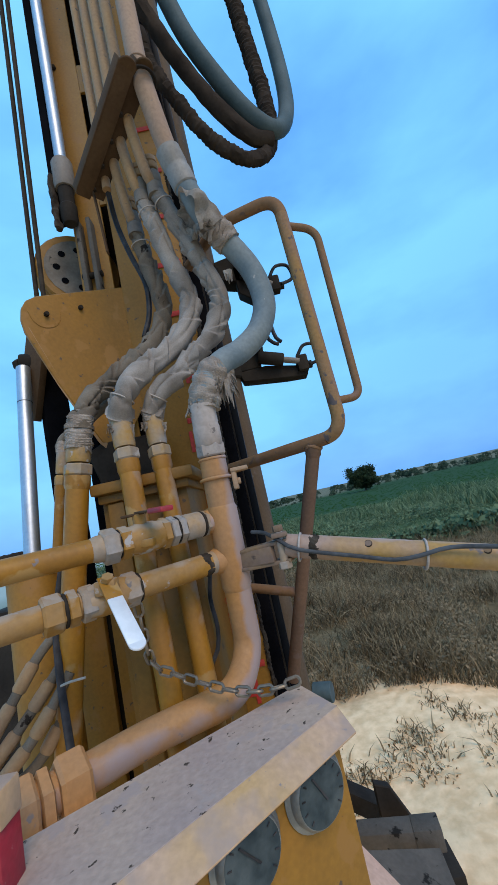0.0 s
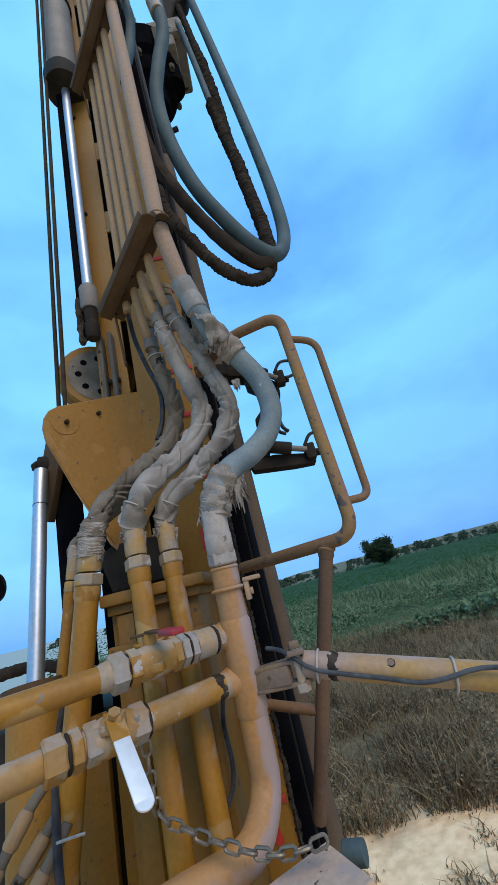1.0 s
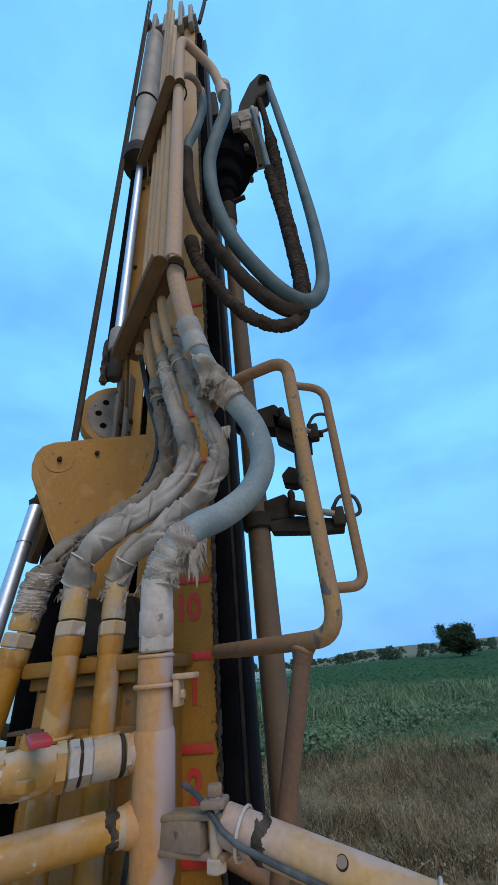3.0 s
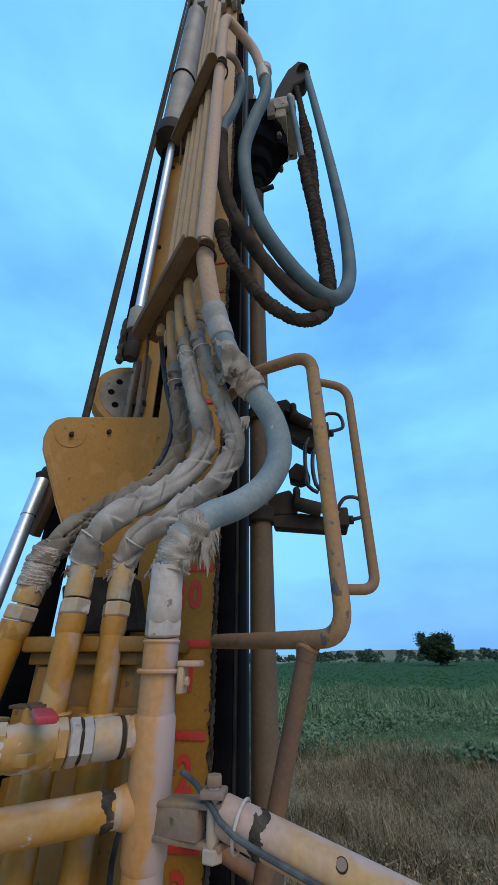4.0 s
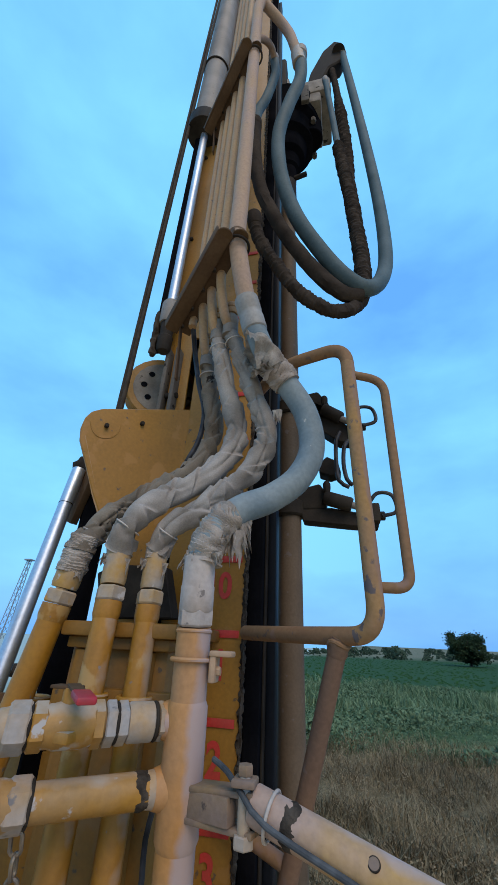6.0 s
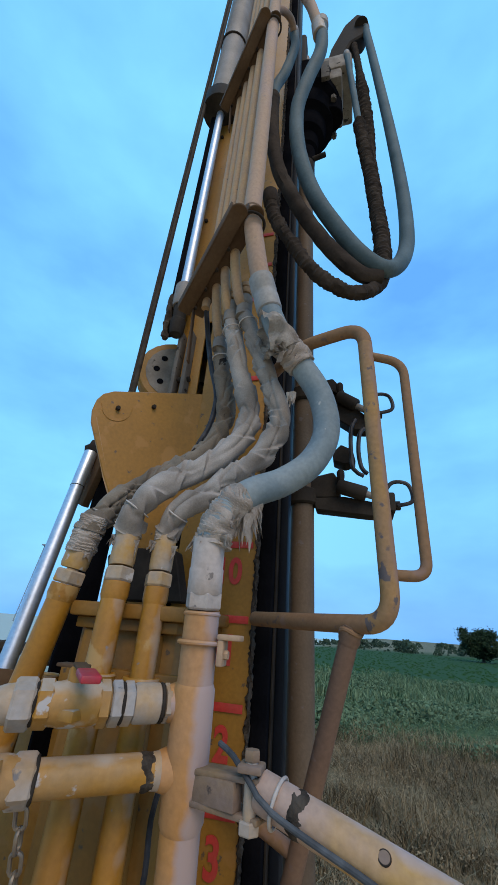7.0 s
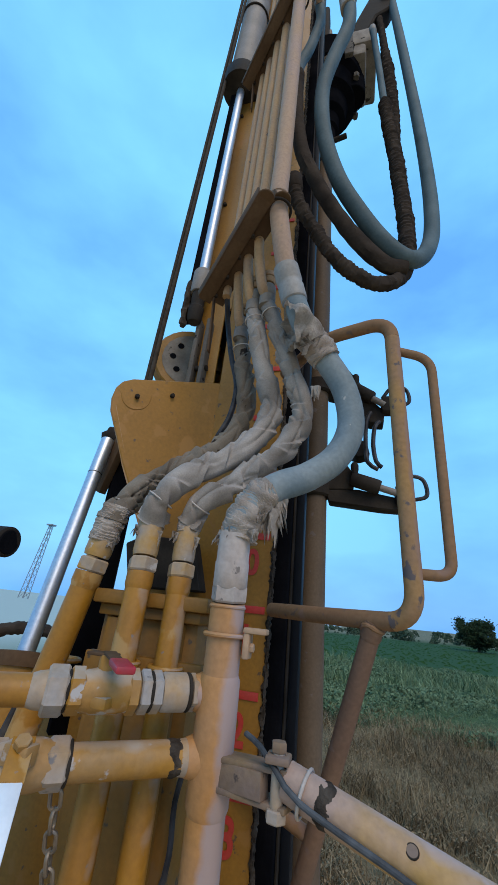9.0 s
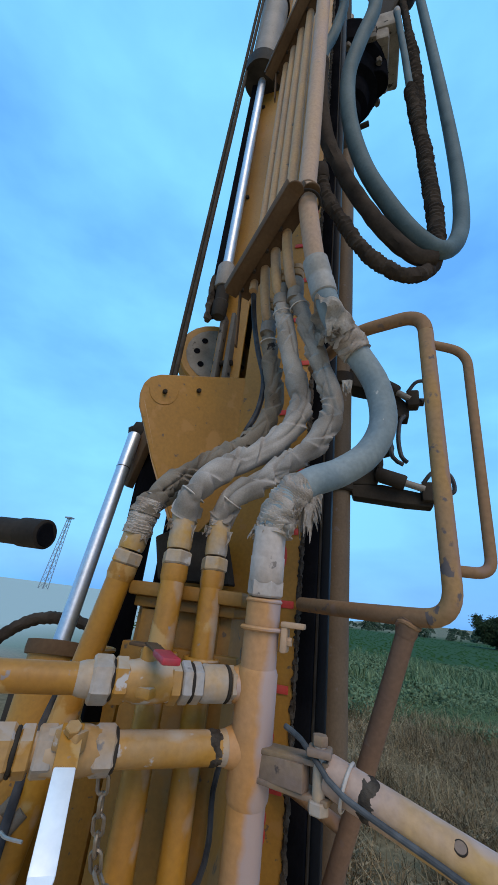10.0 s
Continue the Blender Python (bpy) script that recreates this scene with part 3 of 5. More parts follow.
stuff("pale_grass", v, f, leaf_mat("pale_grass", (0.10, 0.10, 0.05), (0.24, 0.21, 0.12)), "pale grass between stubble and weeds", "grass")
v, f = clumps(RNG, 5000, lambda r: fan(r, 24, 95, 0.75, 0.2), lambda r, x, y: 0.09 + 0.06 * r.random(), 0.3, 0.3)
stuff("green_crop", v, f, leaf_mat("crop_leaves", (0.024, 0.066, 0.018), (0.042, 0.10, 0.030)), "low even green crop field", "crop")
v, f = clumps(RNG, 850, lambda r: fan(r, 98, 230, 0.8, 0.28), lambda r, x, y: 0.3 + 2.3 * r.random() ** 5, 0.15, 0.7, 150)
stuff("scrub", v, f, M_BUSH, "far scrub and bushes along the field edge", "scrub")


def make_tree(x, y, h, w):
    tree = thing("tree", "lone dark green broad tree at the field edge", "tree")
    z = ground_height(x, y)
    bm = sweep(bmesh.new(), [Vector((x, y, z - 0.2)), Vector((x + 0.1, y, z + h * 0.25)), Vector((x - 0.1, y, z + h * 0.55))], lambda run, a, t: 0.26 * (1 - 0.6 * t), 10)
    rng = random.Random(9)
    for k in range(7):
        a = k * 0.9
        bm2 = sweep(bmesh.new(), [Vector((x, y, z + h * 0.25)), Vector((x + math.cos(a) * w * 0.2, y + math.sin(a) * w * 0.2, z + h * 0.5)), Vector((x + math.cos(a) * w * 0.38, y + math.sin(a) * w * 0.38, z + h * 0.7))], lambda run, a, t: 0.11 * (1 - 0.7 * t), 6)
        bm = merge(bm, bm2)
    part("trunk", bm, M_BARK, tree)
    verts, faces = [], []
    hubs = [(rng.uniform(-1, 1), rng.uniform(-1, 1), rng.uniform(0.1, 1)) for _ in range(105)]
    hubs = [q for q in hubs if q[0] ** 2 + q[1] ** 2 + ((q[2] - 0.5) * 1.7) ** 2 < 0.95 + 0.65 * noise.noise(Vector(q) * 2.3)]
    for q in hubs:
        s = w * (0.06 + 0.10 * rng.random())
        for _ in range(230):
            d = Vector((rng.gauss(0, 1), rng.gauss(0, 1), rng.gauss(0, 0.8))) * s * 0.42
            c = Vector((x + q[0] * w * 0.42, y + q[1] * w * 0.42, z + h * (0.08 + 0.86 * q[2]))) + d
            u = Vector((rng.uniform(-1, 1), rng.uniform(-1, 1), rng.uniform(-1, 1))).normalized() * 0.17
            t = u.orthogonal().normalized() * 0.12
            i = len(verts)
            verts += [tuple(c - u), tuple(c + t), tuple(c + u), tuple(c - t)]
            faces.append((i, i + 1, i + 2, i + 3))
    me = bpy.data.meshes.new("crown")
    me.from_pydata(verts, [], faces)
    me.materials.append(M_LEAF)
    new("crown", me).parent = tree


make_tree(20.2, 75.5, 5.0, 7.0)


def make_tower(x, y, h):
    tower = thing("lattice_tower", "distant hazy steel lattice tower", "tower")
    w0, w1 = 1.7, 0.7
    lean = Vector((1.8, 0, 0))
    m = mat("hazy_steel", (0.22, 0.25, 0.28), 0.8)
    corner = lambda k, t: Vector((x, y, t * h)) + lean * t + Vector(((-1) ** (k // 2), (-1) ** ((k + 1) // 2 % 2), 0)) * (w0 + (w1 - w0) * t) * 0.5
    for k in range(4):
        part("leg", tube([corner(k, 0), corner(k, 1)], 0.09, 6, 50), m, tower)
    n = 12
    for i in range(n):
        for k in range(4):
            a, b = corner(k, i / n), corner((k + 1) % 4, (i + 1) / n)
            part("brace", tube([a, b], 0.05, 4, 50), m, tower)
    part("platform", box(Vector((x, y, h)) + lean, (1.8, 1.8, 0.35)), m, tower)


make_tower(-79.1 - 1.8, 90.3, 19.0)

# ---- mast ----
MX0, MX1, MY = -0.555, -0.105, 1.49
TOP = 8.1
mast = thing("drill_mast", "tall yellow steel drill mast with red depth marks", "drill mast")


def make_mast():
    # the front sheet, with a row of upright slots near its left edge
    slot0, slot1 = MX0 + 0.135, MX0 + 0.165
    sheet = [box(((MX0 + slot0) / 2, MY + 0.006, (TOP + 0.5) / 2), (slot0 - MX0, 0.012, TOP - 0.5), bevel=0.003),
             box(((slot1 + MX1) / 2, MY + 0.006, (TOP + 0.5) / 2), (MX1 - slot1, 0.012, TOP - 0.5), bevel=0.003)]
    z = 0.5
    while z < TOP - 0.4:
        sheet.append(box(((slot0 + slot1) / 2, MY + 0.006, z + 0.11), (slot1 - slot0 - 0.002, 0.011, 0.16), bevel=0))
        z += 0.62
    front = part("front_sheet", merge(*sheet), M_YELLOW, mast)
    part("side_sheet", box((MX0 + 0.006, MY + 0.125, (TOP + 0.5) / 2), (0.012, 0.22, TOP - 0.5)), M_YELLOW, mast)
    part("back_sheet", box(((MX0 + MX1) / 2, MY + 0.245, (TOP + 0.5) / 2), (MX1 - MX0 - 0.04, 0.012, TOP - 0.5)), M_DARK, mast)
    part("side_sheet", box((MX1 - 0.012, MY + 0.33, TOP / 2), (0.02, 0.62, TOP - 0.2)), M_BLACK, mast, "greasy black side of the mast")
    part("guide_rail", box((MX1 + 0.024, MY + 0.085, TOP / 2), (0.050, 0.05, TOP - 0.2)), M_BLACK, mast, "greasy black guide rail")
    part("guide_lip", box((MX1 + 0.053, MY + 0.115, TOP / 2), (0.006, 0.05, TOP - 0.2), bevel=0.001), M_DARK, mast, "slightly lighter edge of the guide rail")
    part("guide_rail", box((MX1 + 0.071, MY + 0.160, TOP / 2), (0.030, 0.07, TOP - 0.2)), M_OILED, mast, "oily black guide rail with a blue sheen in its colour")
    bm = bmesh.new()
    # ragged grease along the sheet's edge
    path = [Vector((MX1 + 0.004, MY - 0.001, 0.7 + i * 0.007)) for i in range(int((TOP - 0.8) / 0.007))]
    part("grease", sweep(bm, path, lambda run, a, t: 0.007 + 0.008 * noise.noise(Vector((run * 28, math.cos(a), math.sin(a)))) + 0.009 * noise.noise(Vector((run * 110, math.cos(a) * 1.5, math.sin(a) * 1.5))), 8), M_GREASE, mast, "dark dried grease along the edge")
    for i in range(4):
        part("sheave_bolt", hexnut((MX0 + 0.03, MY - 0.006, 2.9 + i * 0.9), (0, 1, 0), 0.012, 0.014), M_DARK, front)
    return front


front_sheet = make_mast()


def depth_marks():
    z0, gap = 1.244, 0.2335
    for i in range(12):
        z = z0 - 0.23 + i * gap
        part("depth_mark", box((MX1 - 0.065, MY - 0.0035, z), (0.105, 0.004, 0.022), bevel=0.0008), M_MARK, front_sheet, "red painted depth bar")
        text = str(14 - i) if i < 6 else ""
        if text:
            cu = bpy.data.curves.new("depth_number", "FONT")
            cu.body, cu.size, cu.extrude, cu.align_x = text, 0.115, 0.001, "RIGHT"
            cu.offset = 0.0035
            cu.materials.append(M_MARK)
            ob = new("depth_number", cu)
            ob.matrix_world = pose(MX1 - 0.045, MY - 0.003, z - 0.125, 90, 0, 0) @ Matrix.Diagonal((0.8, 1, 1, 1))
            ob.parent = front_sheet
            ob["label"] = "red painted depth number"


depth_marks()


def mast_top():
    for k, (dx, h) in enumerate(((-0.02, 0.45), (0.12, 0.30), (0.30, 0.62), (0.42, 0.35))):
        part("top_bracket", bar((MX0 + dx, MY - 0.05, TOP - 0.3), (MX0 + dx, MY - 0.05, TOP + h), 0.05, 0.08, (0, 1, 0)), M_GREYSTEEL, mast, "grey steel top bracket")
    part("top_plate", box(((MX0 + MX1) / 2, MY + 0.1, TOP), (MX1 - MX0 + 0.06, 0.36, 0.05)), M_GREYSTEEL, mast)
    part("crown_sheave", turned((MX0 - 0.09, MY + 0.02, TOP - 0.02), (MX0 - 0.04, MY + 0.02, TOP - 0.02), ((0, 0.16), (0.2, 0.17), (0.5, 0.145), (0.8, 0.17), (1, 0.16))), M_DARK, mast, "dark steel crown sheave")
    part("lamp_stalk", tube([(MX1 + 0.05, MY, TOP), (MX1 + 0.12, MY - 0.02, TOP + 0.5), (MX1 + 0.16, MY - 0.02, TOP + 1.0)], 0.022, 8), M_DARK, mast)
    part("lamp_head", rod((MX1 + 0.15, MY - 0.02, TOP + 0.96), (MX1 + 0.17, MY - 0.02, TOP + 1.12), 0.06), M_DARK, mast)


mast_top()

# feed cylinder beside the mast, with its chrome rod
feed = thing("feed_cylinder", "long grey hydraulic feed cylinder with chrome rod", "hydraulic cylinder")
FX, FY = -0.535, 1.42
part("barrel", rod((FX, FY, 4.97), (FX, FY, TOP - 0.5), 0.095), M_GREYSTEEL, feed, "dull grey painted barrel")
part("collar", turned((FX, FY, 4.86), (FX, FY, 5.04), ((0, 0.05), (0.02, 0.12), (0.7, 0.125), (1, 0.10))), M_DARK, feed, "black collar")
part("rod", rod((FX, FY, 2.98), (FX, FY, 5.0), 0.025), M_CHROME, feed, "polished chrome rod")
part("rod_cap", turned((FX, FY, 3.05), (FX, FY, 3.20), ((0, 0.040), (0.08, 0.044), (0.86, 0.044), (0.94, 0.038), (1, 0.030))), M_GREYSTEEL, feed, "grey rod cap")
part("rod_end", turned((FX, FY, 2.88), (FX, FY, 3.06), ((0, 0.026), (0.1, 0.034), (0.45, 0.036), (0.5, 0.030), (1, 0.033))), M_DARK, feed, "dark greasy rod end")
for k in (-1, 1):
    part("fork_cheek", box((FX + 0.040 + 0.024 * k, FY + 0.050, 2.74), (0.020, 0.060, 0.36), bevel=0.005), M_HEAD, feed, "dusty dark fork cheek")
part("fork_pin", rod((FX - 0.004, FY + 0.050, 2.66), (FX + 0.084, FY + 0.050, 2.66), 0.013, 14), M_DARK, feed)
part("guide_bar", bar((FX + 0.085, FY + 0.035, 2.45), (FX + 0.085, FY + 0.035, 2.98), 0.020, 0.020), M_DUSTY, feed, "dusty cream guide bar")
part("grease_lump", sweep(bmesh.new(), [Vector((FX - 0.05, FY - 0.01, 2.86 + i * 0.02)) for i in range(14)], lambda run, a, t: 0.016 + 0.014 * noise.noise(Vector((run * 30, math.cos(a), math.sin(a)))), 9), M_GREASE, feed, "lumps of black grease")
part("band", ring((FX, FY, 5.9), (0, 0, 1), 0.099, 0.008), M_DARK, feed)
part("side_rail", box((FX - 0.050, FY + 0.03, 3.94), (0.034, 0.05, 2.04)), M_BLACK, feed, "black side rail")

for x, y, dx, dy in ((-0.764, 1.515, 0.045, -0.062), (-0.700, 1.448, 0.042, -0.054)):
    tagged(part("wire_rope", tube([(x - 0.62 * dx, y - 0.62 * dy, 2.38), (x + 5.0 * dx, y + 5.0 * dy, 8.0)], 0.0105, 8, 0.3), M_ROPE), "taut dark wire rope beside the mast", "wire rope", "mast ropes")


def make_pulley():
    pulley = thing("rope_pulley", "yellow drilled rope pulley behind the plate", "pulley")
    c, ax = Vector((-0.628, 1.66, 2.815)), Vector((0.50, -0.86, 0.0)).normalized()
    part("rim", turned(c - ax * 0.05, c + ax * 0.05, ((0, 0.180), (0.1, 0.188), (0.3, 0.168), (0.7, 0.168), (0.9, 0.188), (1, 0.180))), M_YELLOW, pulley)
    web = part("web", rod(c + ax * 0.05, c + ax * 0.054, 0.150), M_CAST, pulley, "grey drilled web")
    u = Vector((0, 0, 1))
    s = ax.cross(u)
    for k in range(8):
        a = k * math.pi / 4
        q = c + (u * math.cos(a) + s * math.sin(a)) * 0.098
        part("hole_rim", rod(q + ax * 0.054, q + ax * 0.057, 0.016, 10), M_BLACK, web)


make_pulley()

# ---- tapered plate in front of the mast foot ----
plate = thing("mast_plate", "yellow tapered steel plate with two bolts", "steel plate")
PL = [(-0.669, 1.207, 2.308), (-0.675, 1.202, 2.356), (-0.671, 1.205, 2.400), (-0.659, 1.217, 2.433), (-0.635, 1.242, 2.459), (-0.383, 1.497, 2.595), (-0.331, 1.550, 2.552), (-0.330, 1.552, 2.360), (-0.390, 1.490, 2.038), (-0.467, 1.413, 1.888), (-0.521, 1.357, 1.906), (-0.610, 1.268, 2.130)]
part("sheet", slab(PL, 0.014), M_YELLOW, plate)
for c in [(-0.616, 1.261, 2.390), (-0.526, 1.353, 2.446)]:
    part("bolt", hexnut(c, (0.71, -0.70, 0), 0.009, 0.03), M_DARK, plate)
edge = [(-0.670, 1.206, 2.330), (-0.610, 1.268, 2.130), (-0.529, 1.350, 1.914), (-0.505, 1.374, 1.882)]
part("flange", sweep(bmesh.new(), [Vector(p) + Vector((0.006, 0.014, 0)) for p in edge], 0.016, 4, True, 0.35), M_TAN, plate, "worn tan edge flange")

# lifting cylinder left of the plate
arc = [(-0.658, 1.219, 2.393), (-0.649, 1.228, 2.360), (-0.632, 1.245, 2.340), (-0.612, 1.265, 2.340), (-0.595, 1.283, 2.353), (-0.583, 1.295, 2.380), (-0.580, 1.298, 2.414)]
part("weld_arc", tube([Vector(p) + Vector((0.001, -0.001, 0)) for p in arc], 0.0011, 6, 0.01), M_YELLOW, plate)
lift = thing("lift_cylinder", "yellow lifting cylinder with chrome rod", "hydraulic cylinder")
part("rod", rod((-0.785, 1.275, 1.45), (-0.825, 1.44, 2.30), 0.026), M_CHROME, lift, "polished chrome rod")
part("wiper_ring", ring((-0.8175, 1.409, 2.14), (-0.047, 0.19, 1.0), 0.0255, 0.0018), M_DARK, lift)
part("barrel", rod((-0.72, 1.18, 0.6), (-0.788, 1.295, 1.50), 0.085), M_YELLOW, lift, "yellow barrel")
part("gland", turned((-0.787, 1.293, 1.49), (-0.79, 1.30, 1.53), ((0, 0.095), (0.3, 0.098), (0.9, 0.098), (1, 0.06))), M_STRIP, lift)
part("eye", rod((-0.852, 1.475, 2.335), (-0.765, 1.502, 2.335), 0.042), M_DARK, lift, "dark pin eye")
part("lug", bar((-0.86, 1.50, 2.1), (-0.74, 1.44, 2.45), 0.03, 0.12), M_STRIP, lift)
part("pin", hexnut((-0.858, 1.473, 2.335), (1, -0.3, 0), 0.026, 0.026), M_DARK, lift)

# ---- tank behind the pipes ----
tank = thing("oil_tank", "yellow steel tank with a flanged lid", "tank")
part("body", box((-0.347, 1.33, 1.10), (0.272, 0.34, 1.16), bevel=0.02), M_TANK, tank)
part("lid", box((-0.335, 1.31, 1.706), (0.31, 0.40, 0.034), bevel=0.007), M_TANK, tank)
part("lid_rim", box((-0.34, 1.315, 1.676), (0.275, 0.365, 0.026), bevel=0.004), M_TANK, tank)
part("rib", box((-0.43, 1.155, 1.10), (0.05, 0.03, 1.12)), M_TANK, tank)
part("rib", box((-0.26, 1.155, 1.10), (0.03, 0.03, 1.12)), M_TANK, tank)
part("strap", box((-0.33, 1.135, 1.555), (0.30, 0.03, 0.055)), M_TANK, tank)
# dark box added behind the pipes so the gaps between them read as shaded
hull = thing("machine_body", "dark machine body filling the shaded gaps behind the pipes", "machine body")
part("frame", box((-0.72, 1.78, 0.80), (0.95, 0.4, 1.15), bevel=0.02), M_DARK, hull)
part("sheet", box((-0.82, 1.50, 0.82), (0.30, 0.03, 1.10)), M_YELLOW, hull, "yellow sheet metal panel")
part("sheet", box((-0.545, 1.42, 0.82), (0.13, 0.03, 1.12)), M_YELLOW, hull, "yellow sheet metal panel")
part("crossbar", box((-0.5, 1.20, 0.62), (1.1, 0.12, 0.12)), M_DARK, hull)
part("leg", box((-0.9, 1.7, 0.15), (0.14, 0.2, 0.4)), M_DARK, hull)
part("leg", box((-0.3, 1.7, 0.15), (0.14, 0.2, 0.4)), M_DARK, hull)
part("post", box((-0.64, 1.60, 1.75), (0.05, 0.10, 1.2)), M_BLACK, hull, "black post behind the plate")
# dark block filling the dark recess between plate and tank lid
dark_block = tagged(part("pivot_block", slab([(-0.591, 1.370, 1.879), (-0.529, 1.370, 1.908), (-0.346, 1.370, 1.901), (-0.300, 1.370, 1.747), (-0.551, 1.370, 1.742)], 0.06, 0.004), M_DARK), "dark brown steel block in the dark recess above the tank lid", "pivot block")
# black bar filling the dark gap between lifting rod and plate
inner = tagged(part("side_post", bar((-0.735, 1.50, 1.30), (-0.765, 1.53, 2.32), 0.10, 0.05), M_BLACK), "black post in the dark gap beside the lifting cylinder", "post")
backing = tagged(part("frame_box", box((-0.40, 1.66, 1.6), (0.26, 0.2, 0.9)), M_DARK), "dark steel frame box behind the tank", "frame")


# ---- drill string and rotary head ----
RX, RY = 0.02, 1.75
# camera's eye at 4.5 s: enlarging about it leaves that view unchanged
CAM_EYE, DEPTH = Vector((0.201, 0.152, 1.688)), 1.25
SET_BACK = Matrix.Translation(CAM_EYE) @ Matrix.Scale(DEPTH, 4) @ Matrix.Translation(-CAM_EYE)


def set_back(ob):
    """Scales a thing of the drill string about the camera's eye to sit behind the mast rails, fitted to that view."""
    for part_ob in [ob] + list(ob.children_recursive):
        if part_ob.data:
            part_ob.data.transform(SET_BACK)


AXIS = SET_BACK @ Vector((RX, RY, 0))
string = thing("drill_rod", "dull brown steel drill rod hanging in the mast", "drill rod")
part("tube", rod((AXIS.x, AXIS.y, 0.05), (AXIS.x, AXIS.y, 5.5), 0.060, 28), M_ROD, string)
part("joint", turned((AXIS.x, AXIS.y, 5.15), (AXIS.x, AXIS.y, 5.62), ((0, 0.060), (0.1, 0.076), (0.9, 0.076), (1, 0.058))), M_DARK, string)


def rod_clamp(block, beam, c0, c1, end):
    h = thing("rod_clamp", "dark steel rod clamp with a small hydraulic cylinder", "clamp", "rod clamps")
    part("block", slab(block, 0.10, 0.005), M_DARK, h)
    part("beam", slab(beam, 0.07, 0.004), M_DARK, h)
    c0, c1 = Vector(c0), Vector(c1)
    d = (c1 - c0).normalized()
    part("barrel", turned(c0, c0.lerp(c1, 0.62), ((0, 0.026), (0.08, 0.030), (0.92, 0.030), (1, 0.026))), M_DARK, h, "dark small barrel")
    part("rod", rod(c0.lerp(c1, 0.5), c1, 0.014), M_GREYSTEEL, h, "dull short rod")
    block_ob = part("end_block", box(Vector(end), (0.05, 0.06, 0.075), bevel=0.008), M_DARK, h)
    part("end_bolt", hexnut(Vector(end) + Vector((0.034, 0, -0.01)), (1, 0, 0), 0.018, 0.02), M_DARK, block_ob)
    e = Vector(end)
    part("hose_loop", tube([e + Vector((-0.02, -0.02, 0.03)), e + Vector((0.02, -0.03, 0.075)), e + Vector((0.075, -0.03, 0.065)), e + Vector((0.085, -0.03, 0.0)), e + Vector((0.03, -0.03, -0.02))], 0.008, 8, 0.006), M_CABLE, h, "black hose loop")
    for q in (c0.lerp(c1, 0.08),):
        part("elbow", turned(q + Vector((0, -0.01, 0.02)), q + Vector((0, -0.01, 0.07)), ((0, 0.012), (0.4, 0.016), (0.8, 0.016), (1, 0.010)), 10), M_DARK, h)
    part("collar", turned((RX, RY, block[0][2] - 0.10), (RX, RY, block[0][2] - 0.03), ((0, 0.056), (0.1, 0.066), (0.9, 0.066), (1, 0.056))), M_DARK, h)
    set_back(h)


rod_clamp([(0.061, 1.720, 2.777), (0.161, 1.720, 2.795), (0.212, 1.720, 2.720), (0.208, 1.720, 2.635), (0.064, 1.720, 2.678)], [(0.143, 1.720, 2.736), (0.190, 1.720, 2.706), (0.311, 1.720, 2.566), (0.306, 1.720, 2.507), (0.249, 1.720, 2.511), (0.150, 1.720, 2.590)], [(0.181, 1.700, 2.678)][0], [(0.312, 1.700, 2.584)][0], [(0.323, 1.720, 2.589)][0])
rod_clamp([(-0.022, 1.720, 2.273), (0.151, 1.720, 2.313), (0.182, 1.720, 2.265), (0.174, 1.720, 2.205), (-0.017, 1.720, 2.196)], [(0.063, 1.720, 2.199), (0.193, 1.720, 2.205), (0.383, 1.720, 2.165), (0.375, 1.720, 2.121), (0.279, 1.720, 2.126), (0.078, 1.720, 2.150)], [(0.167, 1.700, 2.243)][0], [(0.346, 1.700, 2.184)][0], [(0.359, 1.720, 2.175)][0])
vb = thing("valve_block", "small dark valve block between the rod clamps", "valve block")
part("block", slab([(0.149, 1.740, 2.413), (0.187, 1.740, 2.451), (0.235, 1.740, 2.425), (0.246, 1.740, 2.370), (0.201, 1.740, 2.356), (0.153, 1.740, 2.374)], 0.08, 0.004), M_DARK, vb)
lk = tagged(part("clamp_hose", tube([(0.252, 1.700, 2.550), (0.233, 1.690, 2.502), (0.227, 1.690, 2.405), (0.233, 1.690, 2.312), (0.273, 1.700, 2.284)], 0.009, 8), M_CABLE), "black hose linking the rod clamps", "hose", "clamp hoses")
lk2 = tagged(part("clamp_hose", tube([(0.286, 1.700, 2.504), (0.266, 1.690, 2.472), (0.257, 1.690, 2.390), (0.266, 1.690, 2.316), (0.288, 1.700, 2.294)], 0.009, 8), M_CABLE), "black hose linking the rod clamps", "hose", "clamp hoses")

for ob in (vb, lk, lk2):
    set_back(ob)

head = thing("rotary_head", "dark rotary drill head riding on the mast", "rotary head")
HZ = -0.05
part("gearbox", box((RX + 0.08, RY, 5.66 + HZ), (0.56, 0.40, 0.20), bevel=0.02), M_CAST, head, "dusty grey gearbox")
part("gearbox_step", box((RX + 0.17, RY - 0.02, 5.50 + HZ), (0.22, 0.34, 0.14), bevel=0.02), M_CAST, head, "dusty grey gearbox")
part("gearbox_cap", box((RX - 0.06, RY - 0.04, 5.84 + HZ), (0.20, 0.30, 0.20), bevel=0.02), M_CAST, head, "dusty grey gearbox")
part("carriage", box((RX - 0.10, RY - 0.16, 5.8 + HZ), (0.24, 0.12, 0.9), bevel=0.02), M_DARK, head)
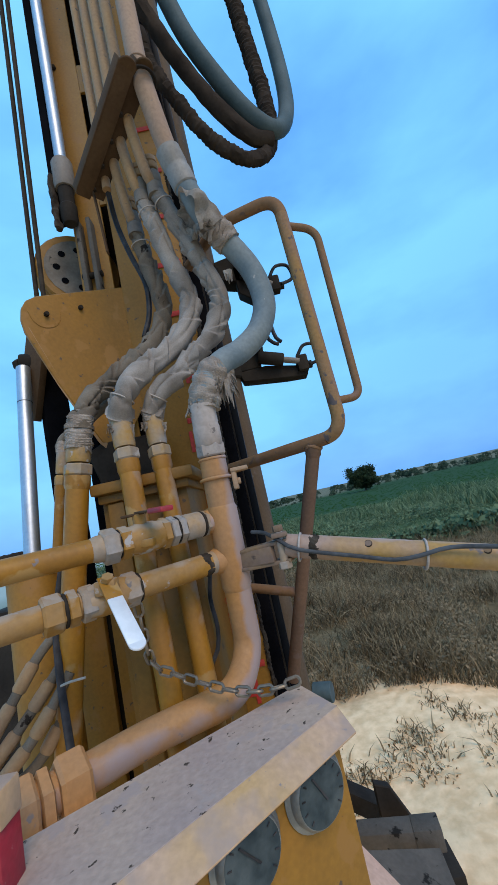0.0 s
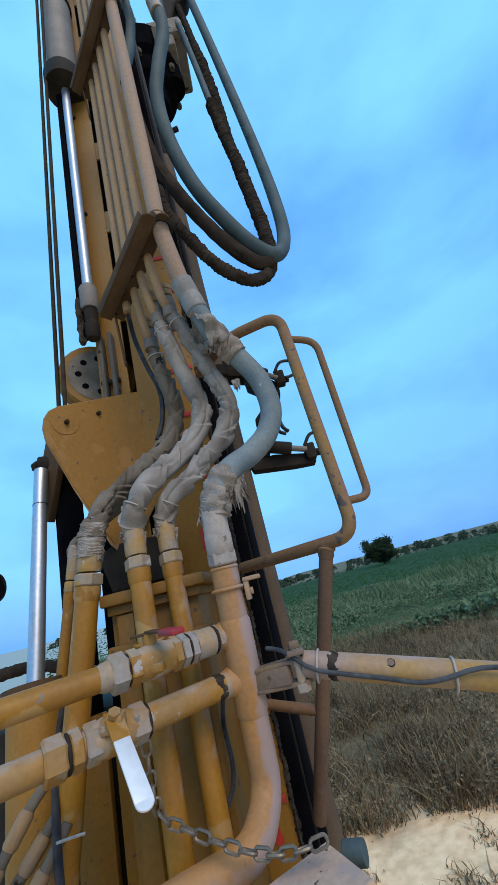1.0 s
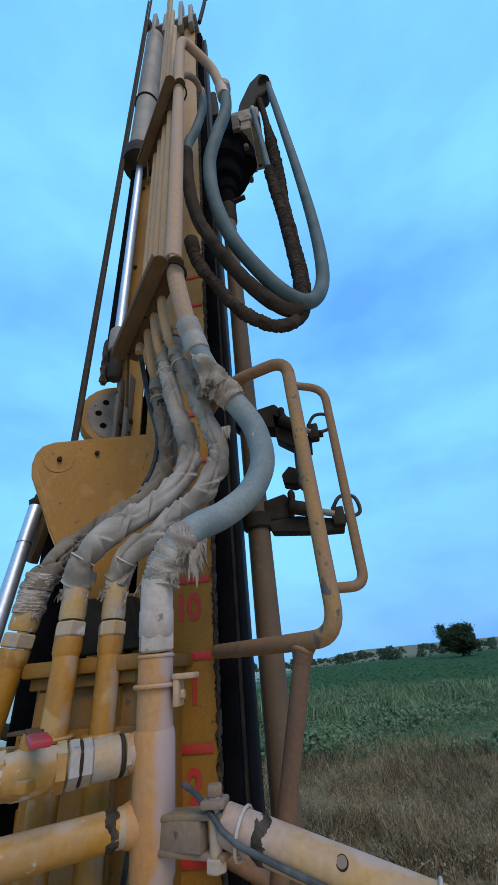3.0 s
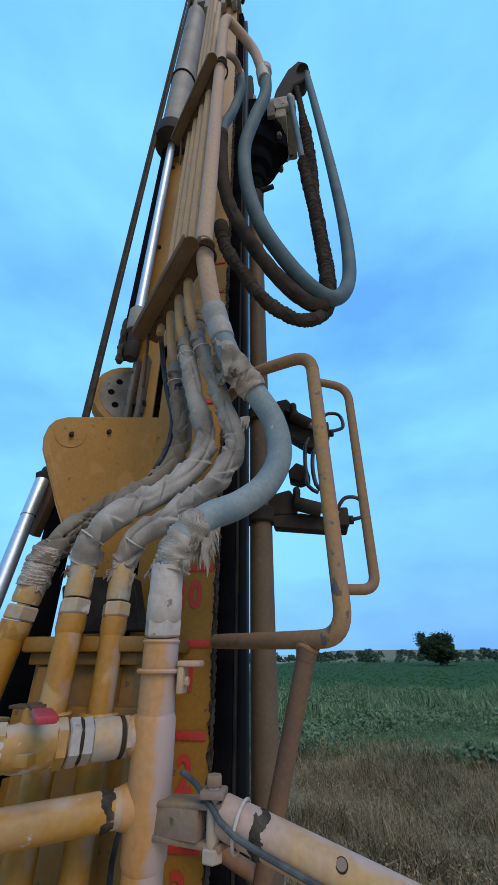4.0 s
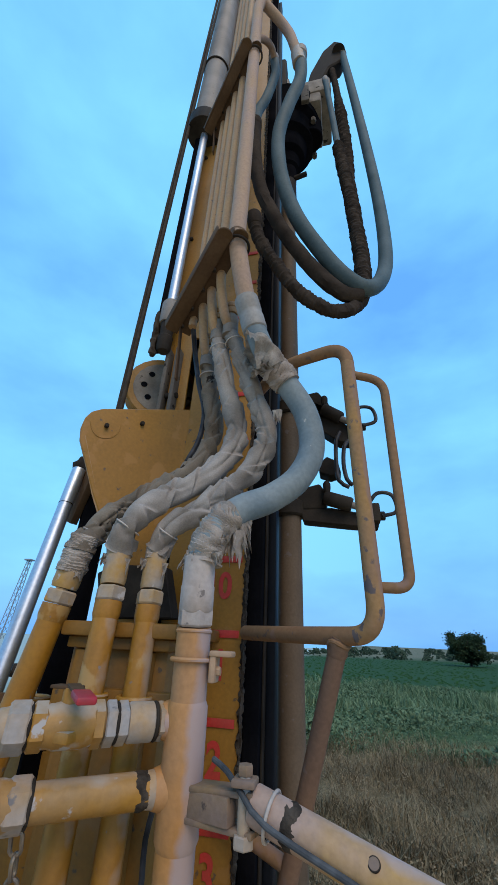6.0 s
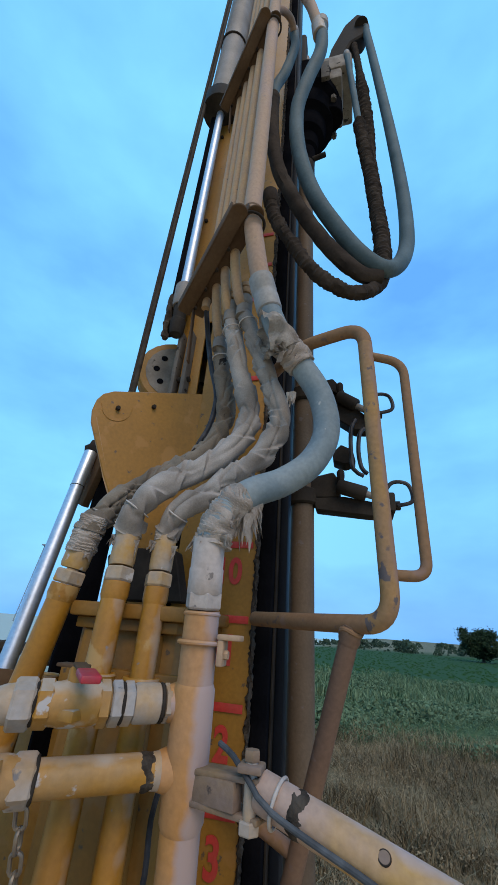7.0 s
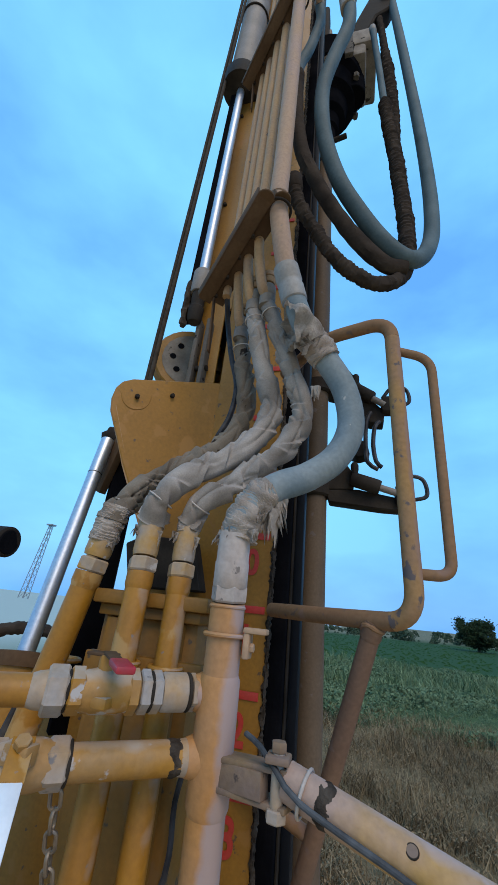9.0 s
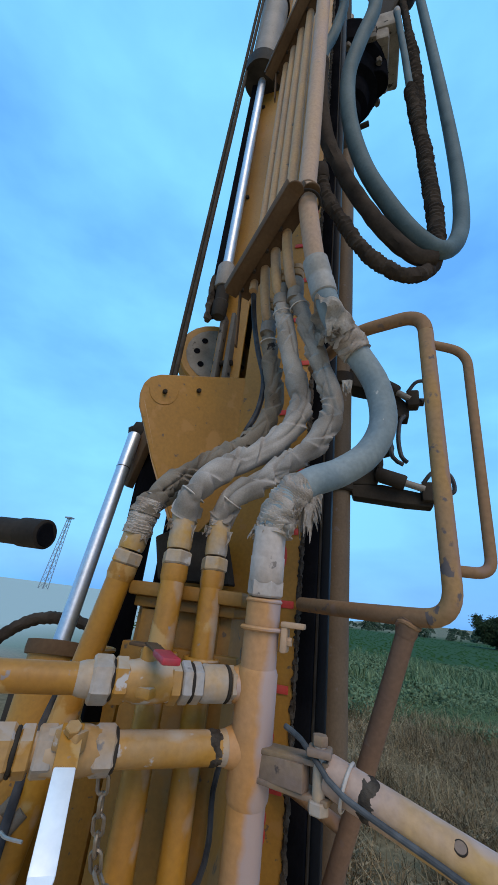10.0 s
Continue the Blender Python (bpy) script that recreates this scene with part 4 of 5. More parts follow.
part("spindle", turned((RX, RY, 4.72 + HZ), (RX, RY, 5.58 + HZ), ((0, 0.062), (0.18, 0.065), (0.2, 0.085), (0.34, 0.09), (0.37, 0.13), (0.52, 0.15), (0.55, 0.20), (0.72, 0.215), (0.76, 0.26), (1, 0.28)), 28), M_BLACK, head, "black greasy spindle housing")
part("motor", rod((RX + 0.19, RY - 0.02, 5.22 + HZ), (RX + 0.19, RY - 0.02, 5.5 + HZ), 0.085), M_BLACK, head, "black greasy hydraulic motor")
part("plug", rod((RX + 0.03, RY - 0.02, 4.74 + HZ), (RX + 0.14, RY - 0.03, 4.76 + HZ), 0.018, 12), M_DARK, head)
part("rib", box((RX + 0.16, RY - 0.24, 5.42 + HZ), (0.06, 0.03, 0.24)), M_HEAD, head)
for k in range(6):
    part("housing_bolt", hexnut((RX + 0.24 * math.cos(k * 1.047 - 2.6), RY + 0.24 * math.sin(k * 1.047 - 2.6), 5.30 + HZ), (0, 0, 1), 0.022, 0.05), M_HEAD, head)
part("swing_arm", slab([(0.166, 1.600, 5.610), (0.235, 1.600, 6.010), (0.348, 1.600, 6.363), (0.459, 1.600, 6.525), (0.526, 1.600, 6.450), (0.543, 1.600, 6.264), (0.492, 1.600, 6.096), (0.391, 1.600, 6.028), (0.301, 1.600, 5.738), (0.249, 1.600, 5.476)], 0.12, 0.012), M_DARK, head, "dark hooded swing arm")
part("arm_end", rod([(0.484, 1.600, 6.269)][0], [(0.511, 1.740, 6.712)][0], 0.055), M_DARK, head)
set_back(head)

# ---- pipe bundle on the mast ----
SX0, SX1 = Vector((-0.085, 1.01, 0)), Vector((-0.45, 1.35, 0))


def on_strip(t, z):
    p = SX0.lerp(SX1, t)
    return Vector((p.x, p.y, z))


def on_bracket(t, z, drop):
    """A place on a pipe bracket, which slopes down towards the mast."""
    return on_strip(t, z - drop * t)


def pipe_bracket(z, drop):
    b = thing("pipe_bracket", "brown double angle bracket holding pipes off the mast", "bracket", "pipe brackets")
    side = Vector((-0.68, -0.73, 0))
    for k, off in enumerate((0.004, 0.060)):
        p0, p1 = on_bracket(-0.06 + 0.03 * k, z - 0.02 * k, drop) + side * off, on_bracket(0.75, z - 0.02 * k, drop) + side * off
        part("flange", bar(p0, p1, 0.050, 0.007), M_STRIP, b)
        part("web", bar(p0 + side * 0.027 + Vector((0, 0, 0.02)), p1 + side * 0.027 + Vector((0, 0, 0.02)), 0.007, 0.045), M_STRIP, b)
        part("rounded_end", rod(p0 - Vector((0, 0, 0.004)), p0 + Vector((0, 0, 0.004)), 0.029, 20), M_STRIP, b)
    for t in (0.2, 0.36, 0.52, 0.68):
        part("bolt", hexnut(on_bracket(t, z - 0.016, drop) + side * 0.03, (0, 0, 1), 0.008, 0.012), M_DARK, b)
    part("u_bolt", ring(on_bracket(0.0, z - 0.01, drop), (0, 0, 1), 0.045, 0.005), M_DARK, b)
    part("stay", bar(on_bracket(0.70, z - 0.02, drop) + side * 0.03, on_bracket(0.68, z - 0.28, drop) + side * 0.02, 0.022, 0.007), M_STRIP, b)


pipe_bracket(2.96, 0.19)
pipe_bracket(4.63, 0.30)
risers = []
for t, r, z0, z1 in ((0.61, 0.016, 2.80, 7.9), (0.48, 0.018, 2.99, 7.9), (0.35, 0.020, 2.99, 6.9), (0.215, 0.020, 2.99, 6.2)):
    risers.append(tagged(part("riser_pipe", rod(on_strip(t, z0), on_strip(t, z1), r), M_TAN), "thin dusty yellow hydraulic pipe up the mast", "pipe", "riser pipes"))
# ---- lower pipes ----
def stand_pipe(x, y, z0, z1, r, tilt=(0, 0)):
    p = thing("stand_pipe", "yellow painted hydraulic pipe with a hex coupling", "pipe", "stand pipes")
    a, b = Vector((x - tilt[0] * (z1 - z0), y - tilt[1] * (z1 - z0), z0)), Vector((x, y, z1))
    d = (b - a).normalized()
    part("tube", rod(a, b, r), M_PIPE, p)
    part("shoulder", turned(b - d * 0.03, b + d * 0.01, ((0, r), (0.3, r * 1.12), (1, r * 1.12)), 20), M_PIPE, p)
    part("nut", hexnut(b + d * 0.028, d, r * 1.26, 0.034, 0.4), M_FERRULE, p, "half-painted hex nut")
    part("ferrule", turned(b + d * 0.05, b + d * 0.15, ((0, r * 1.0), (0.1, r * 1.08), (0.5, r * 1.08), (0.9, r * 1.08), (1, r * 0.95)), 20), M_FERRULE, p, "half-painted crimped ferrule")
    part("cloth_neck", sweep(bmesh.new(), spline([b + d * (0.09 if r > 0.03 else 0.125), b + d * (0.19 if r > 0.03 else 0.165)], 0.002), bound(r * (1.16 if r > 0.03 else 1.1), 0.009, x * 40), 32), M_RAG, p, "frayed cloth neck")
    return b + d * 0.13, d


topA, dA = stand_pipe(-0.515, 1.105, 0.75, 1.748, 0.0325, (0.16, 0.04))
topS, dS = stand_pipe(-0.667, 1.30, 0.75, 1.764, 0.018, (0.16, 0.04))
topB, dB = stand_pipe(-0.352, 1.078, 0.8, 1.755, 0.029, (-0.05, 0.11))
topC, dC = stand_pipe(-0.268, 1.125, 0.8, 1.752, 0.027, (-0.045, 0.10))
for x, y, z in ((-0.343, 1.058, 1.575), (-0.259, 1.105, 1.57), (-0.621, 1.253, 1.535)):
    tagged(part("pipe_clamp", ring((x, y, z), (0, 0, 1), 0.036, 0.006), M_PIPE), "yellow round-bar clamp on a pipe", "pipe clamp", "pipe clamps")

# main pressure pipe, with its tees, elbow and union
def on_main(z):
    return Vector((-0.112 + 0.02 * (z - 1.5), 1.05 - 0.10 * (z - 1.5), z))


main = thing("main_pipe", "large faded peach pressure pipe with elbow and union", "pipe")
run = filleted([on_main(1.715), on_main(1.20), on_main(1.14) + Vector((-0.04, -0.10, 0))] + [(-0.360, 0.920, 1.123), (-0.468, 0.830, 1.121), (-0.547, 0.760, 1.123)], 0.10, 8)
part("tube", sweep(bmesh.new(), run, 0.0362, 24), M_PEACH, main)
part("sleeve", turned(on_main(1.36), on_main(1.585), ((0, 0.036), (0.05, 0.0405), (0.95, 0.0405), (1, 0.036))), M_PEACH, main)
part("nut", hexnut(on_main(1.735), (0.02, -0.1, 1), 0.0385, 0.036, 0.3), M_PALEFIT, main, "worn grey hex nut")
part("ferrule", turned(on_main(1.745), on_main(1.86), ((0, 0.034), (0.04, 0.037), (0.45, 0.037), (0.47, 0.0355), (1, 0.0355)), 22), M_PALEFIT, main, "grey crimped ferrule")
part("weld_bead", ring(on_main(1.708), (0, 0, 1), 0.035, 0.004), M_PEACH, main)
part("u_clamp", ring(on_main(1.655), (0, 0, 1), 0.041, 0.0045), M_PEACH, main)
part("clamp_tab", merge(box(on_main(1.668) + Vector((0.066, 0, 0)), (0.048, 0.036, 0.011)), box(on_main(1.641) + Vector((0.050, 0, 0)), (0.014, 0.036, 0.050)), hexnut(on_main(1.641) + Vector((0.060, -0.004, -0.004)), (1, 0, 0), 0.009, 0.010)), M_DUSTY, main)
un = (run[-1] - run[-2]).normalized()
u0 = Vector([(-0.477, 0.820, 1.116)][0])
part("union_nut", hexnut(u0, un, 0.062, 0.055, 0.2), M_UNION, main)
part("union_ring", hexnut(u0 + un * 0.048, un, 0.056, 0.022, 0.2), M_UNION, main)
part("union_nut", hexnut(u0 + un * 0.085, un, 0.060, 0.045, 0.2), M_UNION, main)
part("pipe_end", rod(u0 + un * 0.1, u0 + un * 0.60, 0.047), M_FITTING, main, "dark grey pipe end")

# two valve lines
VD = Vector((-0.78, -0.625, -0.012))


def valve_line(z, hang):
    v = thing("valve_line", "yellow pipe line with a ball valve and hex unions", "valve", "valve lines")
    a = Vector((-0.145, 1.045, z))
    at = lambda t: a + VD * t
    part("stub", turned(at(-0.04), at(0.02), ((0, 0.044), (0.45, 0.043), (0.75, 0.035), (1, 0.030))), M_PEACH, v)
    if not hang:
        part("tube", rod(at(0.0), at(1.1), 0.0255), M_PIPE, v)
        part("lock_ring", hexnut(at(0.022), VD, 0.033, 0.012, 0.25), M_FITTING, v, "grey lock ring")
        part("gap_ring", ring(at(0.033), VD, 0.030, 0.004), M_DARK, v)
        part("union", turned(at(0.036), at(0.086), ((0, 0.030), (0.06, 0.0335), (0.9, 0.0335), (1, 0.031)), 26), M_FITTING, v, "chipped grey union sleeve")
        part("union_nut", hexnut(at(0.096), VD, 0.036, 0.020, 0.25), M_FITTING, v, "worn grey hex nut")
        part("union_nut", hexnut(at(0.118), VD, 0.037, 0.020, 0.25), M_FITTING, v, "worn grey hex nut")
        part("gap_ring", ring(at(0.107), VD, 0.031, 0.0035), M_DARK, v)
        part("body_hex", hexnut(at(0.140), VD, 0.038, 0.020, 0.25), M_VALVE, v)
        body = part("valve_body", turned(at(0.145), at(0.235), ((0, 0.033), (0.15, 0.034), (0.25, 0.0365), (0.72, 0.0365), (0.82, 0.034), (1, 0.033)), 26), M_VALVE, v)
        part("body_boss", box(at(0.195) + Vector((0.02, -0.024, -0.012)), (0.03, 0.03, 0.018)), M_VALVE, body)
        part("body_hex", hexnut(at(0.240), VD, 0.038, 0.026, 0.25), M_VALVE, v)
        part("gap_ring", ring(at(0.255), VD, 0.030, 0.004), M_DARK, v)
        part("union_nut", hexnut(at(0.273), VD, 0.040, 0.036, 0.25), M_FITTING, v, "worn grey hex nut")
        part("collar", turned(at(0.288), at(0.315), ((0, 0.031), (0.6, 0.029), (1, 0.0255))), M_FITTING, v)
        s = at(0.195)
        part("stem", rod(s, s + Vector((0, 0, 0.058)), 0.016, 14), M_VALVE, body)
        part("stem_plate", box(s + Vector((-0.012, 0, 0.058)), (0.055, 0.03, 0.006)), M_STRIP, body)
        e = Vector((-0.215, 0.835, 1.598))
        part("lever", bar(s + Vector((0, 0, 0.062)), e, 0.024, 0.005), M_STRIP, body)
        g = (e - s - Vector((0, 0, 0.062))).normalized()
        part("grip", bar(e - g * 0.045, e + g * 0.02, 0.032, 0.012, bevel=0.005), M_RED, body, "chipped red grip")
    else:
        part("tube", rod(at(0.0), at(0.24), 0.028), M_VALVE, v)
        part("smear", sweep(bmesh.new(), spline([at(0.026), at(0.058)], 0.0015), lambda run, a, t: 0.0266 + 0.0024 * noise.noise(Vector((run * 90, math.cos(a) * 2.6, math.sin(a) * 2.6))) + 0.0030 * (1 - abs(2 * t - 1)), 40), M_GREASE, v, "dark smeared band")
        part("collar", turned(at(0.0), at(0.032), ((0, 0.031), (0.5, 0.030), (1, 0.028))), M_FITTING, v)
        part("tube", rod(at(0.30), at(1.1), 0.0265), M_VALVE, v)
        part("union_nut", hexnut(at(0.243), VD, 0.038, 0.035, 0.25), M_FITTING, v, "worn grey hex nut")
        part("gap_ring", ring(at(0.225), VD, 0.030, 0.0035), M_DARK, v)
        body = part("valve_body", turned(at(0.25), at(0.335), ((0, 0.033), (0.12, 0.034), (0.25, 0.0365), (0.72, 0.0365), (0.85, 0.034), (1, 0.033)), 26), M_VALVE, v)
        part("body_hex", hexnut(at(0.335), VD, 0.037, 0.03, 0.25), M_FITTING, v)
        part("union_ring", hexnut(at(0.365), VD, 0.037, 0.022, 0.25), M_VALVE, v)
        part("gap_ring", ring(at(0.38), VD, 0.031, 0.004), M_DARK, v)
        part("union_nut", hexnut(at(0.403), VD, 0.039, 0.04, 0.25), M_VALVE, v)
        s = at(0.288)
        q, e = Vector((-0.353, 0.822, 1.474)), Vector((-0.266, 0.703, 1.375))
        d = (e - q).normalized()
        out = d.cross(VD).normalized()
        out = out if out.y < 0 else -out
        part("stem", rod(s, q + out * 0.004, 0.014, 14), M_VALVE, body)
        part("stem_nut", hexnut(q + out * 0.010, out, 0.013, 0.012), M_VALVE, body)
        part("stop_plate", box(q - out * 0.012, (0.045, 0.03, 0.03), bevel=0.004), M_VALVE, body)
        part("lever", bar(q - d * 0.018, q + d * 0.055, 0.034, 0.005, out), M_PIPE, body, "yellow painted lever root")
        part("handle", bar(q + d * 0.05, e, 0.031, 0.005, out, 0.0024), M_STEEL, body, "bare bright steel handle")
        part("handle_end", rod(e - out * 0.0024, e + out * 0.0024, 0.0152, 20), M_STEEL, body)
    return s


sU = valve_line(1.547, False)
sL = valve_line(1.443, True)

# ---- hoses ----
def fabric_hose(pts, r, material, label, seed, every, deep=0.3):
    h = thing("hydraulic_hose", label, "hose", "sleeved hoses")
    p = spline(pts, 0.0016)
    length = sum((b - a).length for a, b in zip(p, p[1:]))
    part("sleeve", sweep(bmesh.new(), p, folded(r, seed, int(length / every), length, deep), 64), material, h)
    for k in (0.06, 0.94):
        i = int(len(p) * k)
        d = (p[i + 3] - p[i - 3]).normalized()
        part("tie", ring(p[i], d, r * 1.05, 0.0022), M_TIE, h)
        e = p[i] + d.orthogonal().normalized() * r * 1.05
        part("tie_end", tube([e, e + d.orthogonal() * 0.012 + Vector((-0.01, -0.012, 0.006))], 0.0016, 6), M_TIE, h)
    return h


hA = [topA + dA * 0.02, topA + dA * 0.045] + [(-0.490, 1.135, 1.938), (-0.464, 1.160, 1.996), (-0.413, 1.200, 2.061), (-0.330, 1.235, 2.131), (-0.247, 1.270, 2.209), (-0.200, 1.280, 2.303), (-0.202, 1.275, 2.416), (-0.222, 1.270, 2.526), (-0.239, 1.250, 2.633)]
fabric_hose(hA, 0.032, M_SLEEVE_DK, "dirty grey fabric-sleeved hydraulic hose with wrinkles", 3, 0.017, 0.62)
hB = [topB + dB * 0.022] + [(-0.336, 1.070, 1.946), (-0.290, 1.100, 2.018), (-0.221, 1.140, 2.079), (-0.143, 1.180, 2.154), (-0.093, 1.210, 2.260), (-0.109, 1.220, 2.374), (-0.137, 1.200, 2.480), (-0.161, 1.180, 2.593), (-0.178, 1.170, 2.680)]
fabric_hose(hB, 0.0335, M_SLEEVE, "pale grey fabric-sleeved hydraulic hose with folds", 9, 0.021, 0.62)
hC = [topC + dC * 0.022] + [(-0.239, 1.130, 1.962), (-0.171, 1.140, 2.014), (-0.087, 1.170, 2.095), (-0.023, 1.190, 2.167), (0.008, 1.200, 2.268), (-0.027, 1.190, 2.393), (-0.065, 1.170, 2.511), (-0.102, 1.155, 2.616), (-0.126, 1.150, 2.681)]
fabric_hose(hC, 0.031, M_SLEEVE, "grey fabric-sleeved hydraulic hose with a tight bend", 17, 0.022, 0.62)

hM = [on_main(1.84)] + [(-0.101, 1.020, 1.839), (-0.094, 1.025, 1.888), (-0.072, 1.040, 1.942), (-0.025, 1.070, 1.991), (0.039, 1.120, 2.036), (0.110, 1.150, 2.103), (0.149, 1.170, 2.203), (0.134, 1.170, 2.323), (0.080, 1.150, 2.424), (0.023, 1.125, 2.513), (-0.019, 1.090, 2.610), (-0.052, 1.070, 2.740), (-0.067, 1.040, 2.837)] + [on_strip(0.0, 2.95)]
big = thing("main_riser_pipe", "large dusty cream pipe with a gooseneck top", "pipe")
goose = spline([hM[12], hM[13], on_strip(0.0, 3.0), on_strip(0.0, 3.2)], 0.03)[:-1] + filleted([on_strip(0.0, 3.2), on_strip(0.0, 5.42), on_strip(0.0, 5.55) + Vector((0.02, 0.02, 0.03)), Vector((0.10, 1.16, 5.40)), Vector((0.155, 1.18, 5.0))], 0.14)
part("tube", sweep(bmesh.new(), goose, 0.032, 20), M_DUSTY, big)
part("coupling", rod((0.150, 1.178, 5.06), (0.160, 1.182, 4.90), 0.043), M_FITTING, big)
part("weld_band", ring(on_strip(0.0, 3.02), (0, 0, 1), 0.0325, 0.004), M_DUSTY, big)
mh = thing("main_hose", "thick grey-blue rubber hose bent between two pipes", "hose")
pM = spline(hM, 0.012)
nM = len(pM)
part("rubber", sweep(bmesh.new(), pM[int(nM * 0.04):int(nM * 0.84)], 0.0375, 24), M_HOSE_BLUE, mh)


lw = spline(hM[0:5], 0.001)
part("lower_wrap", sweep(bmesh.new(), lw[int(len(lw) * 0.08):int(len(lw) * 0.84)], bound(0.0405, 0.009, 1.0), 64), M_RAG, mh, "frayed dusty cloth wrap")
part("upper_wrap", sweep(bmesh.new(), spline(hM[9:11], 0.0012), bound(0.045, 0.014, 5.0), 48), M_RAG, mh, "frayed dusty cloth wrap")
c1, c0 = Vector(hM[-3]), Vector(hM[-2])
part("ferrule", turned(Vector(hM[-4]), Vector(hM[-3]), ((0, 0.0385), (0.03, 0.0415), (0.42, 0.0415), (0.45, 0.0395), (0.55, 0.0395), (0.58, 0.0415), (1, 0.0415))), M_GREYFIT, mh, "dusty metal ferrule")


def rag(parent, c, size, seed, drop=1.3, turn=0.0):
    """A limp flap of torn cloth: columns of uneven length that hang and curl."""
    bm, nu, nv = bmesh.new(), 16, 10
    grid = []
    for i in range(nu):
        u = i / (nu - 1) - 0.5
        length = size * drop * (0.55 + 0.45 * noise.noise(Vector((i * 0.55, seed, 1))) + 0.35 * noise.noise(Vector((i * 1.9, seed, 4))))
        col = []
        for j in range(nv):
            w = j / (nv - 1)
            fold = 0.16 * size * math.sin(u * 9 + seed + 2.0 * noise.noise(Vector((u * 3, w * 2, seed)))) * (0.4 + w)
            curl = 0.35 * size * noise.noise(Vector((u * 2.2 + seed, w * 1.6, 3)))
            x = u * size * (1 - 0.35 * w) + 0.25 * size * w * noise.noise(Vector((seed, w * 2, 6)))
            y = -abs(u) * size * -0.5 + fold + curl * w
            col.append(bm.verts.new(Vector(c) + Matrix.Rotation(turn, 3, "Y") @ Vector((x, y, size * 0.4 - w * max(0.2 * size, length)))))
        grid.append(col)
    for i in range(nu - 1):
        for j in range(nv - 1):
            bm.faces.new((grid[i][j], grid[i + 1][j], grid[i + 1][j + 1], grid[i][j + 1]))
    bmesh.ops.solidify(bm, geom=bm.faces[:], thickness=0.0016)
    return part("torn_cloth", bm, M_PAPER, parent, "frayed torn cloth scrap")


cq = [(0.042, 1.125, 2.468), (0.014, 1.110, 2.506), (-0.009, 1.095, 2.515), (-0.033, 1.085, 2.509)]
cuff = sweep(bmesh.new(), spline(cq, 0.003), lambda run, a, t: 0.043 + 0.024 * t + 0.016 * (0.3 + t) * noise.noise(Vector((run * 30, math.cos(a) * 2.2, math.sin(a) * 2.2))) + 0.012 * t * math.sin(a * 5 + run * 40), 40, False)
bmesh.ops.solidify(cuff, geom=cuff.faces[:], thickness=0.002)
part("flared_cuff", cuff, M_PAPER, mh, "flared stiff torn cloth cuff")
rag(mh, [(-0.000, 1.080, 2.438)][0], 0.075, 1.0, 1.0, 0.4)
rag(mh, [(0.026, 1.070, 2.445)][0], 0.05, 7.0, 0.8, -0.8)
rag(mh, [(0.052, 1.120, 2.305)][0], 0.03, 2.0, 2.6)
rag(mh, [(-0.036, 1.030, 1.907)][0], 0.05, 3.0, 2.2)
rag(mh, [(-0.050, 1.010, 1.916)][0], 0.045, 5.5, 1.6, 0.3)
rag(mh, [(-0.113, 0.990, 1.855)][0], 0.045, 4.0, 1.2)
rag(mh, [(-0.132, 1.000, 1.845)][0], 0.038, 8.5, 1.5, 0.5)
rag(mh, [(-0.060, 0.985, 1.850)][0], 0.035, 9.5, 1.0, -0.4)
rag(mh, [(-0.018, 1.050, 1.930)][0], 0.055, 6.5, 1.8, -0.3)
for c, sd in ((topA, 11.0), (topB, 12.0), (topC, 13.0)):
    fz = thing("torn_wrap", "torn dusty cloth hanging from a hose end", "cloth", "torn wraps")
    rag(fz, c + Vector((0.024, -0.018, -0.03)), 0.038, sd, 1.9)
    rag(fz, c + Vector((-0.02, -0.03, -0.02)), 0.034, sd + 3, 1.2, 0.3)

# riser ends above the sleeves
for t, tgt in ((0.48, hA[-1]), (0.35, hB[-1]), (0.215, hC[-1])):
    e = thing("riser_bend", "dusty yellow pipe bend with crimped hose ferrule", "pipe", "riser bends")
    tp = on_strip(t, 2.80)
    tgt = Vector(tgt)
    part("tube", tube([on_strip(t, 3.05), on_strip(t, 2.9).lerp(tgt, 0.1), tgt.lerp(tp, 0.4), tgt + Vector((0, 0, 0.03))], 0.018), M_TAN, e)
    part("ferrule", turned(tgt + Vector((0, 0, 0.075)), tgt - Vector((0, 0, 0.02)), ((0, 0.022), (0.1, 0.027), (0.45, 0.027), (0.5, 0.024), (0.55, 0.028), (1, 0.028))), M_CRIMP, e, "dark dusty ferrule")
    part("coupling", turned(tgt + Vector((0, 0, 0.085)), tgt + Vector((0, 0, 0.135)), ((0, 0.021), (0.1, 0.024), (0.42, 0.024), (0.46, 0.020), (0.54, 0.020), (0.58, 0.024), (1, 0.022))), M_TAN, e)
slim = thing("hydraulic_hose", "slim dirty hose running up behind a sleeved hose", "hose", "sleeved hoses")
part("sleeve", tube([topS - dS * 0.02, topS + dS * 0.04, Vector(hA[3]) + Vector((-0.02, 0.09, -0.01)), Vector(hA[5]) + Vector((0, 0.06, -0.03))], 0.018, 14), M_SLEEVE_DK, slim)
thin = thing("thin_hose", "thin dark hose tied beside the sleeved hoses", "hose")
part("rubber", tube([on_strip(0.61, 2.82)] + [(-0.315, 1.300, 2.726), (-0.284, 1.300, 2.581), (-0.248, 1.300, 2.447), (-0.256, 1.300, 2.329), (-0.287, 1.290, 2.238)], 0.010, 10), M_CABLE, thin)

